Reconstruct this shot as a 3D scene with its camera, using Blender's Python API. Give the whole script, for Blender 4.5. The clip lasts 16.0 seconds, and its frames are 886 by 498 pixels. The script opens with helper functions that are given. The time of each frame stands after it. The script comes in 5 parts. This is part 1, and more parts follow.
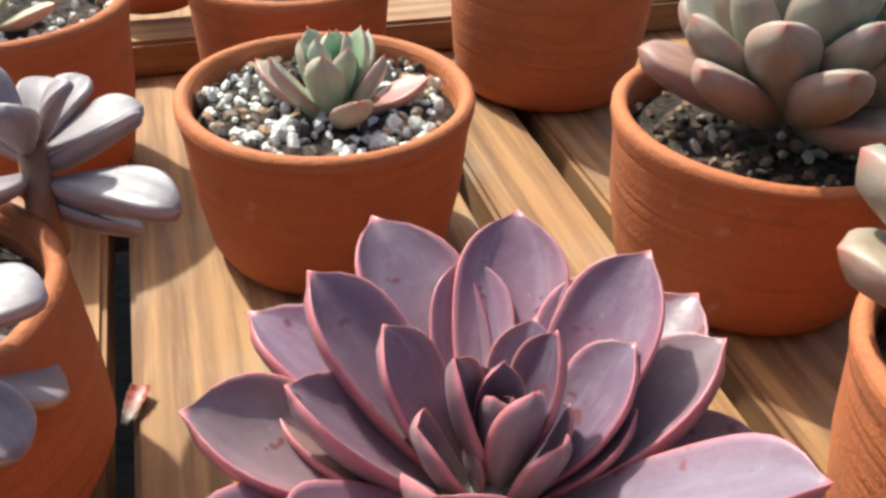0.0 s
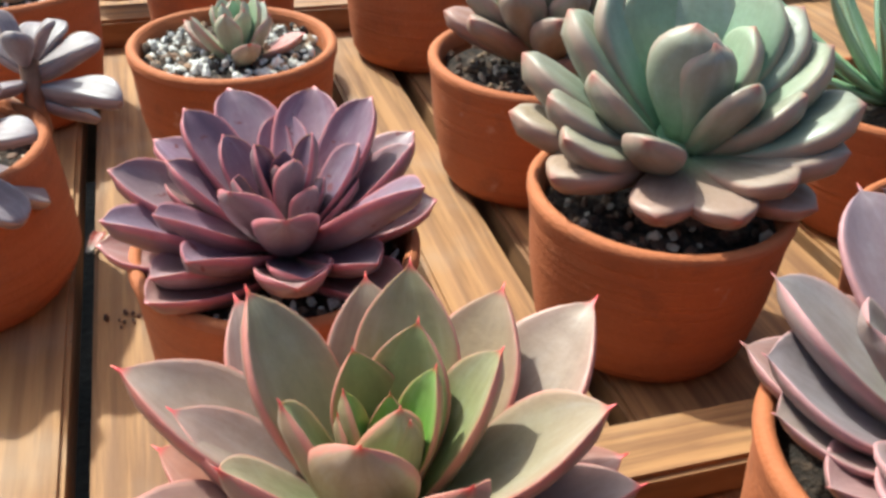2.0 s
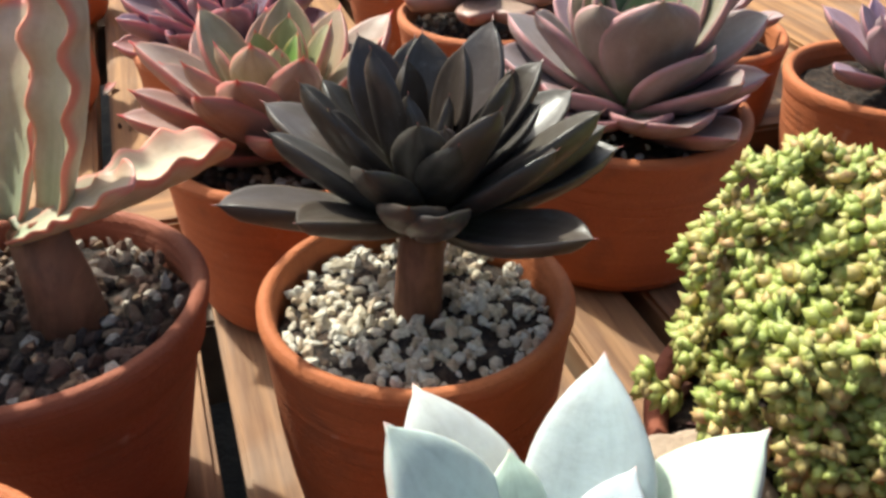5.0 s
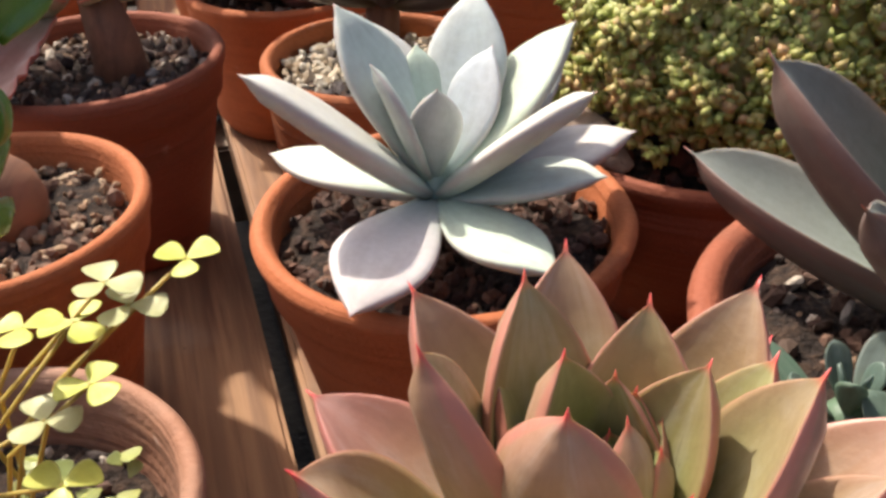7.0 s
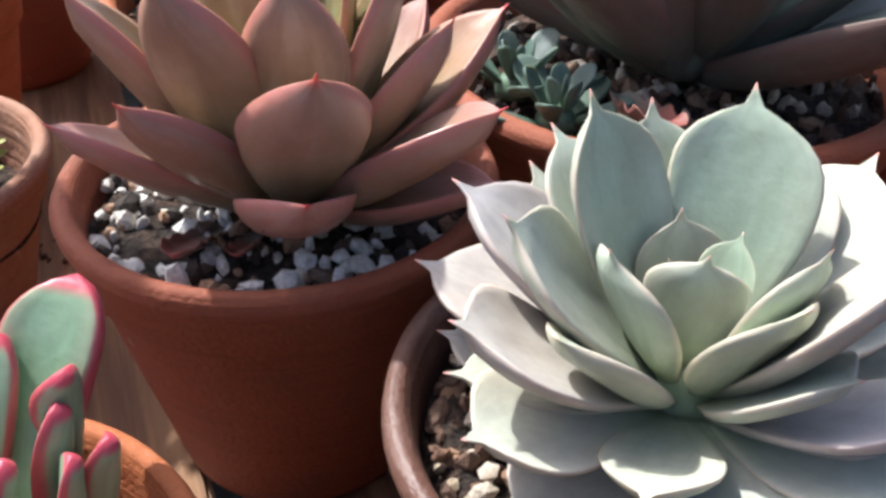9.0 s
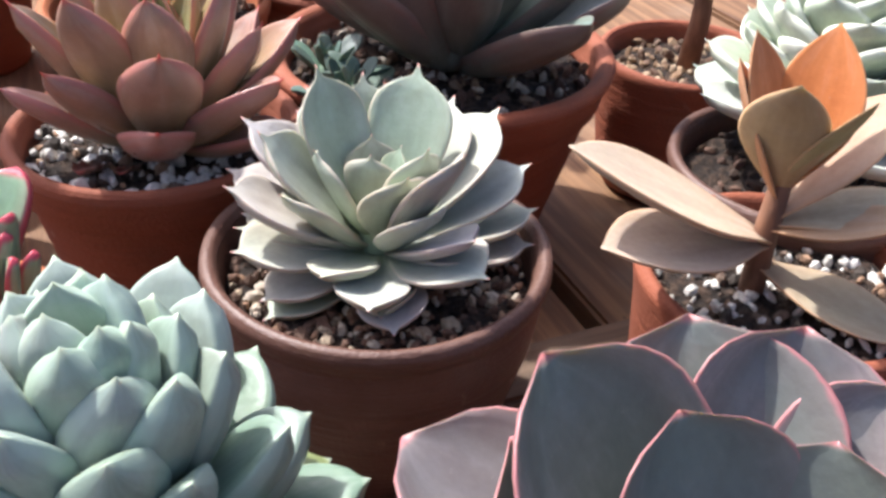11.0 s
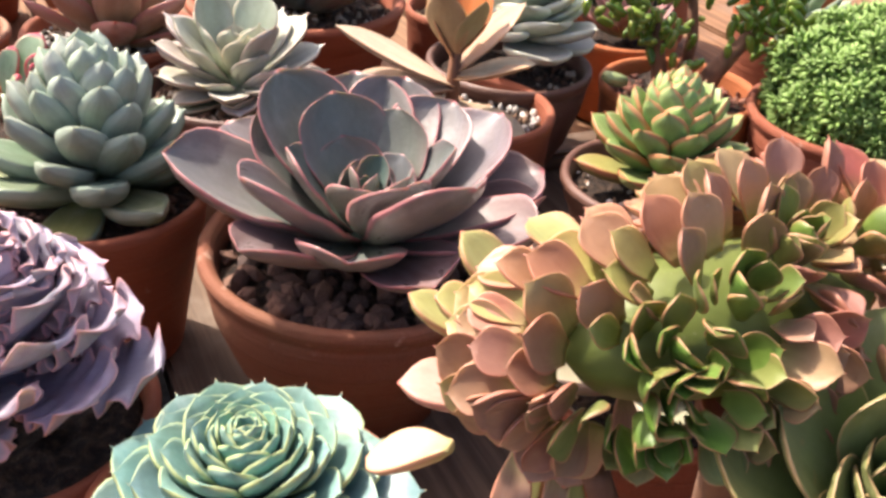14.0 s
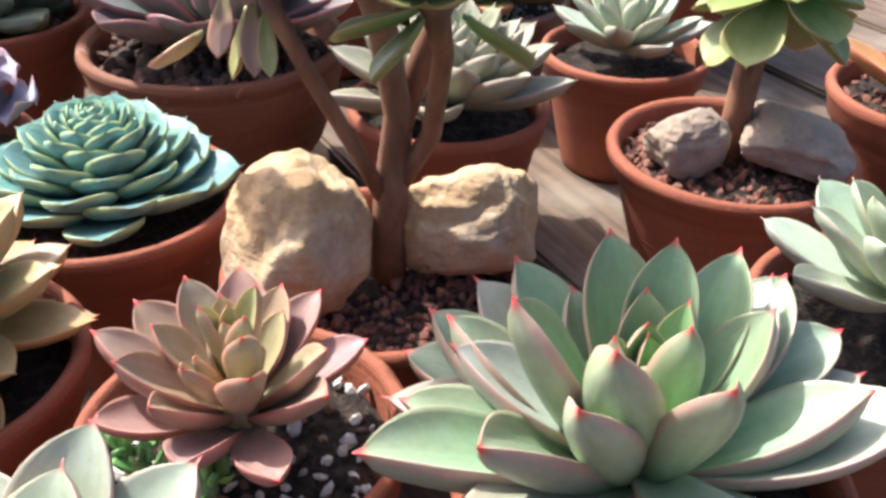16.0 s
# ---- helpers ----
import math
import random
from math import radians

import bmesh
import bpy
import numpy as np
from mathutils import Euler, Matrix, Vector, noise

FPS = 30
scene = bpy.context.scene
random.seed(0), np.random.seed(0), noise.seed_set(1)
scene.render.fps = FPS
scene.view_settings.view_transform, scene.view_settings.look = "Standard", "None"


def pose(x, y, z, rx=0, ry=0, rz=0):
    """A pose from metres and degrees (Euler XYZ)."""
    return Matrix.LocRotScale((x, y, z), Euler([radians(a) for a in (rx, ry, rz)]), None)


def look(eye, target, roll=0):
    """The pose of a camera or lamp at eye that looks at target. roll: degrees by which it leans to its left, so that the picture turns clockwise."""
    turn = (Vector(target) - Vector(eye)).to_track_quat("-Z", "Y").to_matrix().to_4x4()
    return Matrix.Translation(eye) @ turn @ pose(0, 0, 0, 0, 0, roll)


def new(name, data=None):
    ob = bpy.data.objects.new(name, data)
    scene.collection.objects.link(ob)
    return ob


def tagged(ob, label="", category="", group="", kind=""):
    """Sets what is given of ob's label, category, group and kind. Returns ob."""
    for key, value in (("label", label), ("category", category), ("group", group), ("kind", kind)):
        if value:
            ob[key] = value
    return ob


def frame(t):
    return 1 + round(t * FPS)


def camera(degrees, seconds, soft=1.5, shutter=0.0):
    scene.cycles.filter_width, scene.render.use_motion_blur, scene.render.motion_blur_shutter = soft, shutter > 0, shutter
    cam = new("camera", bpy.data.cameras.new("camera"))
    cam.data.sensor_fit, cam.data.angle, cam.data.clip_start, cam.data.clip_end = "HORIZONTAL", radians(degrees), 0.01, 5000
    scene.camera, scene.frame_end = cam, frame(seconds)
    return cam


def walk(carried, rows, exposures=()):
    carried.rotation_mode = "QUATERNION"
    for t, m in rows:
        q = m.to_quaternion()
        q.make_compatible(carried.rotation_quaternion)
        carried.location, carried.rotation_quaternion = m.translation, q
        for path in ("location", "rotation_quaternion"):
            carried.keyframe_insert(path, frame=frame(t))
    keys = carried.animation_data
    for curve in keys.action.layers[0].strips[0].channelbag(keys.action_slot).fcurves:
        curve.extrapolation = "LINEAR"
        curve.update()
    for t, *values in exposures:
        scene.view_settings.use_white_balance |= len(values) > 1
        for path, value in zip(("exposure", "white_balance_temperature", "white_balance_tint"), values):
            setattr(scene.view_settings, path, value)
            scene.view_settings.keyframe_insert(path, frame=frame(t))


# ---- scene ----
cam = camera(50.2, 16.0, soft=3.0)
PATH = [
    (0, (0.0437, 0.0330, 0.2157), (-0.0299, 1.6712, -0.9293), 1.84),
    (0.5, (0.0600, 0.0006, 0.2283), (-0.0227, 1.6502, -0.8994), 1.26),
    (1, (0.0834, -0.0404, 0.2424), (0.0016, 1.6153, -0.8765), 0.85),
    (1.5, (0.1024, -0.0839, 0.2454), (0.0350, 1.5860, -0.8531), 1.41),
    (2, (0.1152, -0.1216, 0.2526), (0.0595, 1.5426, -0.8553), 2.18),
    (2.5, (0.1226, -0.1564, 0.2579), (0.0766, 1.4979, -0.8651), 2.92),
    (3, (0.1318, -0.1870, 0.2643), (0.1081, 1.4527, -0.8806), 3.85),
    (3.5, (0.1401, -0.2175, 0.2647), (0.1497, 1.4074, -0.9013), 4.28),
    (3.7, (0.1446, -0.2302, 0.2665), (0.1657, 1.3957, -0.8979), 4.68),
    (5.8, (0.1930, -0.4047, 0.2495), (0.0952, 1.2938, -0.8020), -2.74),
    (6, (0.1930, -0.4174, 0.2490), (0.0884, 1.2775, -0.8075), -2.56),
    (6.5, (0.1924, -0.4473, 0.2435), (0.0870, 1.2324, -0.8370), -2.12),
    (7, (0.2084, -0.4761, 0.2322), (0.1274, 1.1941, -0.8651), -1.56),
    (7.5, (0.2259, -0.5053, 0.2271), (0.1590, 1.1627, -0.8744), -0.80),
    (8, (0.2390, -0.5311, 0.2186), (0.1955, 1.1197, -0.9097), -0.10),
    (8.5, (0.2564, -0.5583, 0.2110), (0.2277, 1.0951, -0.9140), -0.54),
    (9, (0.2595, -0.5856, 0.2105), (0.3037, 1.0535, -0.9348), 0.59),
    (9.5, (0.2695, -0.6136, 0.2151), (0.3174, 1.0283, -0.9259), 0.89),
    (10, (0.2817, -0.6442, 0.2240), (0.3542, 0.9941, -0.9208), 1.03),
    (10.2, (0.2893, -0.6565, 0.2268), (0.3791, 0.9824, -0.9160), 1.36),
    (12.3, (0.3235, -0.8267, 0.3022), (0.5344, 0.8661, -0.7419), 2.88),
    (12.5, (0.3289, -0.8502, 0.2982), (0.5509, 0.8475, -0.7354), 2.60),
    (13, (0.3354, -0.9107, 0.2919), (0.6174, 0.7697, -0.7555), 3.07),
    (13.5, (0.3493, -0.9443, 0.2940), (0.6459, 0.7238, -0.7687), 4.00),
    (14, (0.3567, -0.9848, 0.3065), (0.6134, 0.6921, -0.7527), 4.83),
    (14.5, (0.3673, -1.0250, 0.3002), (0.5744, 0.6526, -0.7688), 3.83),
    (15, (0.3838, -1.0670, 0.2893), (0.6098, 0.5968, -0.7973), 2.65),
    (15.5, (0.3952, -1.0963, 0.2780), (0.6397, 0.5607, -0.8150), 1.64),
    (16, (0.4093, -1.1224, 0.2661), (0.7110, 0.5244, -0.8279), 1.17),
]
walk(cam, [(t, look(eye, target, roll)) for t, eye, target, roll in PATH],
     [(0, 1.06, 5750, -3), (1.2, 1.02, 5600, -8), (2, 1.02, 5650, -5), (3.5, 1.16, 5500, -8), (6.5, 0.86, 6500, 12), (7.5, 0.96, 6500, 14), (8, 1.14, 6150, 11), (8.5, 1.08, 5700, 9), (10, 1.08, 5550, 9),
      (12.5, 1.40, 6100, 17), (13.5, 1.44, 6450, 13), (14.5, 1.38, 6750, 22), (15.2, 1.44, 6550, 17), (16, 1.36, 5650, 7)])

# ---------------------------------------------------------------- light
world = bpy.data.worlds.new("sky")
scene.world = world
world.use_nodes = True
wn = world.node_tree.nodes
sky = wn.new("ShaderNodeTexSky")
sky.sky_type = "NISHITA"
sky.sun_disc = False
sky.air_density, sky.dust_density, sky.ozone_density = 0.8, 6.0, 0.3
SUN_DIR = Vector((-0.44, 0.42, 0.79)).normalized()
sky.sun_elevation = math.asin(SUN_DIR.z)
sky.sun_rotation = math.atan2(SUN_DIR.x, SUN_DIR.y)
world.node_tree.links.new(sky.outputs[0], wn["Background"].inputs[0])
wn["Background"].inputs[1].default_value = 0.105
sun = bpy.data.lights.new("sun", "SUN")
sun.energy, sun.angle, sun.color = 3.65, radians(1.6), (1.0, 0.92, 0.78)
sun_ob = new("sun", sun)
sun_ob.matrix_world = look((0, 0, 5), Vector((0, 0, 5)) - SUN_DIR)


# ---------------------------------------------------------------- materials
class Nodes:
    """A short way to write a node tree."""

    def __init__(self, name, rough=0.6):
        self.mat = bpy.data.materials.new(name)
        self.mat.use_nodes = True
        self.tree = self.mat.node_tree
        self.bsdf = self.tree.nodes["Principled BSDF"]
        self.bsdf.inputs["Roughness"].default_value = rough

    def add(self, kind, **given):
        node = self.tree.nodes.new(kind)
        for key, value in given.items():
            node.inputs[key.replace("_", " ")].default_value = value
        return node

    def link(self, a, b):
        self.tree.links.new(a, b)

    def coord(self, kind="Object"):
        return self.tree.nodes.new("ShaderNodeTexCoord").outputs[kind]

    def noise(self, scale, detail=3.0, coord=None, rough=0.55):
        node = self.add("ShaderNodeTexNoise", Scale=scale, Detail=detail, Roughness=rough)
        self.link(coord if coord is not None else self.coord(), node.inputs["Vector"])
        return node.outputs["Fac"]

    def ramp(self, fac, lo, hi, a=0.0, b=1.0):
        node = self.tree.nodes.new("ShaderNodeMapRange")
        node.interpolation_type = "SMOOTHSTEP"
        for n, v in enumerate((lo, hi, a, b)):
            node.inputs[n + 1].default_value = v
        self.link(fac, node.inputs[0])
        return node.outputs[0]

    def mix(self, fac, a, b, blend="MIX"):
        node = self.tree.nodes.new("ShaderNodeMix")
        node.data_type, node.blend_type = "RGBA", blend
        for value, slot in ((fac, 0), (a, 6), (b, 7)):
            if isinstance(value, (int, float)):
                node.inputs[slot].default_value = value
            elif isinstance(value, tuple):
                node.inputs[slot].default_value = (*value[:3], 1)
            else:
                self.link(value, node.inputs[slot])
        return node.outputs[2]

    def math(self, op, a, b):
        node = self.tree.nodes.new("ShaderNodeMath")
        node.operation = op
        for value, slot in ((a, 0), (b, 1)):
            if isinstance(value, (int, float)):
                node.inputs[slot].default_value = value
            else:
                self.link(value, node.inputs[slot])
        return node.outputs[0]

    def color(self, out):
        self.link(out, self.bsdf.inputs["Base Color"])
        return self

    def bump(self, height, strength=0.3, distance=0.001):
        node = self.add("ShaderNodeBump", Strength=strength, Distance=distance)
        self.link(height, node.inputs["Height"])
        self.link(node.outputs[0], self.bsdf.inputs["Normal"])
        return self


def leaf_material(name, edge, tip, edge_width=0.12, edge_amount=1.0, tip_start=0.93, root=None, root_amount=0.6,
                  rough=0.5, bloom=0.15, spots=0.0, spot_color=(0.2, 0.06, 0.04), flush=None, flush_amount=0.0, glow=0.10, rim=0.20, under=None, under_amount=0.8, reach=0.5, gloss=0.45):
    """Skin of a succulent leaf: the leaf's own colour, a paler root, coloured margin and tip, waxy bloom and marks."""
    n = Nodes(name, rough)
    info = n.tree.nodes.new("ShaderNodeObjectInfo")
    attr = n.tree.nodes.new("ShaderNodeAttribute")
    attr.attribute_name = "blade"
    sep = n.tree.nodes.new("ShaderNodeSeparateXYZ")
    n.link(attr.outputs["Vector"], sep.inputs[0])
    across, along = sep.outputs[0], sep.outputs[1]
    world_co = n.tree.nodes.new("ShaderNodeNewGeometry").outputs["Position"]
    base = info.outputs["Color"]
    big = n.noise(55, 3, world_co)
    fine = n.noise(420, 4, world_co)
    col = n.mix(n.ramp(big, 0.3, 0.75, 0.0, 0.30), base, (0.9, 0.75, 0.7), "MULTIPLY")
    if under:
        col = n.mix(n.math("MULTIPLY", n.math("SUBTRACT", 1.0, sep.outputs[2]), under_amount), col, under)
    if flush:
        col = n.mix(n.math("MULTIPLY", n.ramp(along, 0.35, 0.95), flush_amount), col, flush)
    if root:
        col = n.mix(n.ramp(along, reach, 0.0, 0.0, root_amount), col, root)
    grow = n.tree.nodes.new("ShaderNodeMapping")
    grow.inputs["Scale"].default_value = (1.4, 1.1, 0.6)
    n.link(attr.outputs["Vector"], grow.inputs[0])
    shift = n.tree.nodes.new("ShaderNodeVectorMath")
    shift.operation = "SCALE"
    shift.inputs["Scale"].default_value = 40.0
    n.link(info.outputs["Random"], shift.inputs[0])
    n.link(shift.outputs[0], grow.inputs["Location"])
    streak = n.noise(1.6, 4, grow.outputs[0], 0.6)
    col = n.mix(n.ramp(streak, 0.42, 0.70, 0.0, 0.28), col, (0.55, 0.50, 0.50), "MULTIPLY")
    col = n.mix(n.ramp(streak, 0.50, 0.28, 0.0, 0.5 * bloom), col, (0.62, 0.62, 0.62))
    col = n.mix(n.ramp(n.noise(90, 4, world_co), 0.50, 0.75, 0.0, 0.30 * bloom), col, (0.66, 0.66, 0.66))
    col = n.mix(n.ramp(fine, 0.3, 0.8, 0.0, 0.14), col, (0.3, 0.22, 0.2), "MULTIPLY")
    col = n.mix(n.ramp(n.noise(820, 2, world_co), 0.71, 0.76, 0.0, 0.14), col, (0.50, 0.45, 0.40))
    col = n.mix(n.ramp(n.noise(38, 3, world_co), 0.60, 0.78, 0.0, 0.25), col, (0.45, 0.33, 0.25), "MULTIPLY")
    if spots:
        col = n.mix(n.ramp(n.noise(150, 2, world_co), 0.655, 0.69, 0.0, spots), col, spot_color)
        col = n.mix(n.ramp(n.noise(700, 1, world_co), 0.76, 0.80, 0.0, spots * 0.7), col, (0.4, 0.3, 0.24))
    if edge:
        wob = n.math("ADD", across, n.math("MULTIPLY", n.math("SUBTRACT", n.noise(180, 2, world_co), 0.5), 0.10))
        col = n.mix(n.math("MULTIPLY", n.ramp(wob, 1 - 1.35 * edge_width, 1.0 - 0.2 * edge_width), edge_amount), col, edge)
        col = n.mix(n.math("MULTIPLY", n.ramp(across, 0.35, 1.0), rim * edge_amount), col, edge)
    if tip:
        col = n.mix(n.ramp(along, tip_start, min(1.0, tip_start + 0.06)), col, tip)
    n.color(col)
    n.bsdf.inputs["Specular IOR Level"].default_value = gloss
    n.bsdf.inputs["Subsurface Weight"].default_value = glow
    n.bsdf.inputs["Subsurface Radius"].default_value = (0.0035, 0.0028, 0.0014)
    n.bsdf.inputs["Subsurface Scale"].default_value = 1.0
    n.link(n.ramp(streak, 0.25, 0.75, rough - 0.14, rough + 0.12), n.bsdf.inputs["Roughness"])
    n.bump(n.math("ADD", n.math("MULTIPLY", big, 2.0), fine), 0.25, 0.0006)
    return n.mat


def clay_material(name, base, pale, dust=0.35, rough=0.8, dirt=(0.12, 0.06, 0.035), dirt_amount=0.35):
    """Fired clay: throwing lines, pale salts, dark damp marks."""
    n = Nodes(name, rough)
    info = n.tree.nodes.new("ShaderNodeObjectInfo")
    co = n.coord()
    stretch = n.tree.nodes.new("ShaderNodeMapping")
    stretch.inputs["Scale"].default_value = (6, 6, 300)
    n.link(co, stretch.inputs[0])
    lines = n.noise(1.0, 3, stretch.outputs[0])
    big = n.noise(28, 4, co)
    fine = n.noise(600, 3, co)
    col = n.mix(n.ramp(big, 0.35, 0.75, 0.0, dust), base, pale)
    col = n.mix(n.ramp(lines, 0.35, 0.7, 0.0, 0.35), col, tuple(0.72 * v for v in base))
    col = n.mix(n.ramp(n.noise(45, 5, co), 0.55, 0.72, 0.0, dirt_amount), col, dirt)
    col = n.mix(n.ramp(n.noise(70, 5, co), 0.66, 0.74, 0.0, dust), col, (0.62, 0.46, 0.36))
    col = n.mix(n.ramp(fine, 0.3, 0.75, 0.0, 0.2), col, (0.5, 0.4, 0.35), "MULTIPLY")
    col = n.mix(n.ramp(info.outputs["Random"], 0.0, 1.0, 0.0, 0.22), col, (0.3, 0.09, 0.04))
    n.color(col).bump(n.math("ADD", n.math("MULTIPLY", lines, 2.5), fine), 0.45, 0.0011)
    return n.mat


def grit_material(name, *colors):
    """Loose stones: each stone takes one of the colours."""
    n = Nodes(name, 0.85)
    rand = n.tree.nodes.new("ShaderNodeNewGeometry").outputs["Random Per Island"]
    ramp = n.tree.nodes.new("ShaderNodeValToRGB")
    ramp.color_ramp.interpolation = "CONSTANT"
    while len(ramp.color_ramp.elements) < len(colors):
        ramp.color_ramp.elements.new(0.5)
    for k, c in enumerate(colors):
        ramp.color_ramp.elements[k].position = k / len(colors)
        ramp.color_ramp.elements[k].color = (*c, 1)
    n.link(rand, ramp.inputs[0])
    co = n.coord()
    f = n.noise(900, 3, co)
    col = n.mix(n.ramp(f, 0.3, 0.75, 0.0, 0.5), ramp.outputs[0], (0.45, 0.38, 0.33), "MULTIPLY")
    n.color(col).bump(n.math("ADD", f, n.noise(300, 3, co)), 0.6, 0.0012)
    return n.mat


def soil_material(name, dark, light):
    n = Nodes(name, 0.95)
    co = n.coord()
    a, b = n.noise(260, 5, co), n.noise(900, 3, co)
    col = n.mix(n.ramp(a, 0.4, 0.68), dark, light)
    n.color(col).bump(n.math("ADD", n.math("MULTIPLY", a, 2.0), b), 1.0, 0.003)
    return n.mat


def wood_material(name, base, dark, knots=True, wear=0.3):
    n = Nodes(name, 0.75)
    info = n.tree.nodes.new("ShaderNodeObjectInfo")
    co = n.coord()
    shift = n.tree.nodes.new("ShaderNodeVectorMath")
    shift.operation = "ADD"
    n.link(co, shift.inputs[0])
    n.link(info.outputs["Random"], shift.inputs[1])
    long = n.tree.nodes.new("ShaderNodeMapping")
    long.inputs["Scale"].default_value = (150, 7, 60)
    n.link(shift.outputs[0], long.inputs[0])
    grain = n.noise(1.0, 6, long.outputs[0], 0.65)
    rings = n.tree.nodes.new("ShaderNodeTexWave")
    rings.wave_type, rings.bands_direction = "BANDS", "X"
    for key, value in (("Scale", 22.0), ("Distortion", 5.0), ("Detail", 3.0), ("Detail Scale", 0.7)):
        rings.inputs[key].default_value = value
    squash = n.tree.nodes.new("ShaderNodeMapping")
    squash.inputs["Scale"].default_value = (1.0, 0.10, 1.0)
    n.link(shift.outputs[0], squash.inputs[0])
    n.link(squash.outputs[0], rings.inputs["Vector"])
    col = n.mix(n.ramp(grain, 0.38, 0.66, 0.0, 0.95), base, dark)
    col = n.mix(n.ramp(rings.outputs["Fac"], 0.55, 0.95, 0.0, 0.45), col, dark)
    col = n.mix(n.ramp(n.noise(16, 4, shift.outputs[0]), 0.5, 0.75, 0.0, wear), col, (0.30, 0.25, 0.20))
    if knots:
        col = n.mix(n.ramp(n.noise(260, 2, shift.outputs[0]), 0.74, 0.79, 0.0, 0.75), col, (0.05, 0.03, 0.02))
    col = n.mix(n.ramp(info.outputs["Random"], 0.0, 1.0, 0.0, 0.25), col, (0.55, 0.42, 0.34), "MULTIPLY")
    n.color(col).bump(n.math("ADD", grain, n.math("MULTIPLY", rings.outputs["Fac"], 0.5)), 0.45, 0.0015)
    return n.mat


def rock_material(name, a, b, c):
    n = Nodes(name, 0.85)
    co = n.coord()
    f, g = n.noise(60, 5, co), n.noise(25, 3, co)
    streak = n.tree.nodes.new("ShaderNodeMapping")
    streak.inputs["Scale"].default_value = (25, 25, 120)
    streak.inputs["Rotation"].default_value = (0.3, 0.4, 0)
    n.link(co, streak.inputs[0])
    s = n.noise(1.0, 5, streak.outputs[0])
    col = n.mix(n.ramp(g, 0.4, 0.65), a, b)
    col = n.mix(n.ramp(s, 0.5, 0.75, 0.0, 0.30), col, c)
    col = n.mix(n.ramp(n.noise(45, 5, co), 0.52, 0.68, 0.0, 0.7), col, c)
    col = n.mix(n.ramp(n.noise(22, 5, co), 0.52, 0.70, 0.0, 0.55), col, (0.36, 0.31, 0.26))
    col = n.mix(n.ramp(n.noise(500, 4, co), 0.3, 0.8, 0.0, 0.3), col, (0.4, 0.33, 0.28), "MULTIPLY")
    n.color(col).bump(n.math("ADD", n.math("MULTIPLY", s, 0.9), n.math("ADD", f, n.math("MULTIPLY", n.noise(320, 4, co), 0.4))), 0.7, 0.0035)
    return n.mat


TERRA = clay_material("terracotta_orange", (0.415, 0.118, 0.033), (0.49, 0.200, 0.086), 0.25)
TERRA_OLD = clay_material("terracotta_red", (0.25, 0.064, 0.029), (0.32, 0.125, 0.068), 0.25)
TERRA_DARK = clay_material("terracotta_stained", (0.22, 0.075, 0.038), (0.24, 0.15, 0.09), 0.5)
TERRA_PALE = clay_material("terracotta_weathered", (0.32, 0.155, 0.09), (0.38, 0.27, 0.20), 0.6)
TERRA_RED = clay_material("terracotta_brick", (0.28, 0.074, 0.034), (0.36, 0.14, 0.078), 0.25)
GLAZE = clay_material("brown_stoneware", (0.12, 0.055, 0.038), (0.20, 0.12, 0.095), 0.5, 0.5)
SOIL = soil_material("potting_soil", (0.020, 0.012, 0.008), (0.085, 0.05, 0.032))
WHITE_GRIT = grit_material("white_grit", (0.74, 0.72, 0.67), (0.80, 0.78, 0.74), (0.16, 0.11, 0.08), (0.76, 0.72, 0.64), (0.05, 0.038, 0.03), (0.78, 0.75, 0.70), (0.34, 0.21, 0.13))
PALE_GRIT = grit_material("cream_gravel", (0.62, 0.54, 0.40), (0.70, 0.66, 0.56), (0.56, 0.45, 0.32), (0.68, 0.62, 0.50))
MIXED_GRIT = grit_material("mixed_grit", (0.10, 0.055, 0.038), (0.16, 0.09, 0.06), (0.50, 0.44, 0.36), (0.08, 0.05, 0.035), (0.24, 0.16, 0.10), (0.05, 0.035, 0.03))
LAVA_GRIT = grit_material("lava_grit", (0.19, 0.070, 0.048), (0.26, 0.10, 0.065), (0.14, 0.055, 0.040), (0.30, 0.13, 0.085), (0.10, 0.042, 0.034))
SAND_GRIT = grit_material("sandy_grit", (0.40, 0.28, 0.17), (0.30, 0.19, 0.11), (0.14, 0.085, 0.055), (0.48, 0.36, 0.24), (0.20, 0.12, 0.08))
BARK_GRIT = grit_material("bark_grit", (0.09, 0.045, 0.03), (0.14, 0.07, 0.045), (0.06, 0.035, 0.026), (0.18, 0.10, 0.065), (0.10, 0.055, 0.04))
CREAM_MIX = grit_material("cream_and_brown_grit", (0.50, 0.40, 0.28), (0.20, 0.11, 0.07), (0.58, 0.50, 0.40), (0.12, 0.068, 0.045), (0.30, 0.18, 0.11), (0.16, 0.09, 0.06))
BIG_GRIT = grit_material("clay_pebbles", (0.16, 0.085, 0.062), (0.11, 0.06, 0.045), (0.22, 0.12, 0.085), (0.08, 0.048, 0.04))
PINE = wood_material("pine_boards", (0.33, 0.165, 0.060), (0.155, 0.068, 0.025))
# same pine in darker brown, standing in for shade on the middle boards
PINE_SHADE = wood_material("shade_toned_pine_boards", (0.265, 0.140, 0.064), (0.125, 0.058, 0.026))
PINE_GREY = wood_material("weathered_boards", (0.165, 0.108, 0.070), (0.070, 0.043, 0.027), wear=0.6)
ROCK = rock_material("cream_rock", (0.50, 0.315, 0.16), (0.57, 0.43, 0.285), (0.44, 0.19, 0.06))
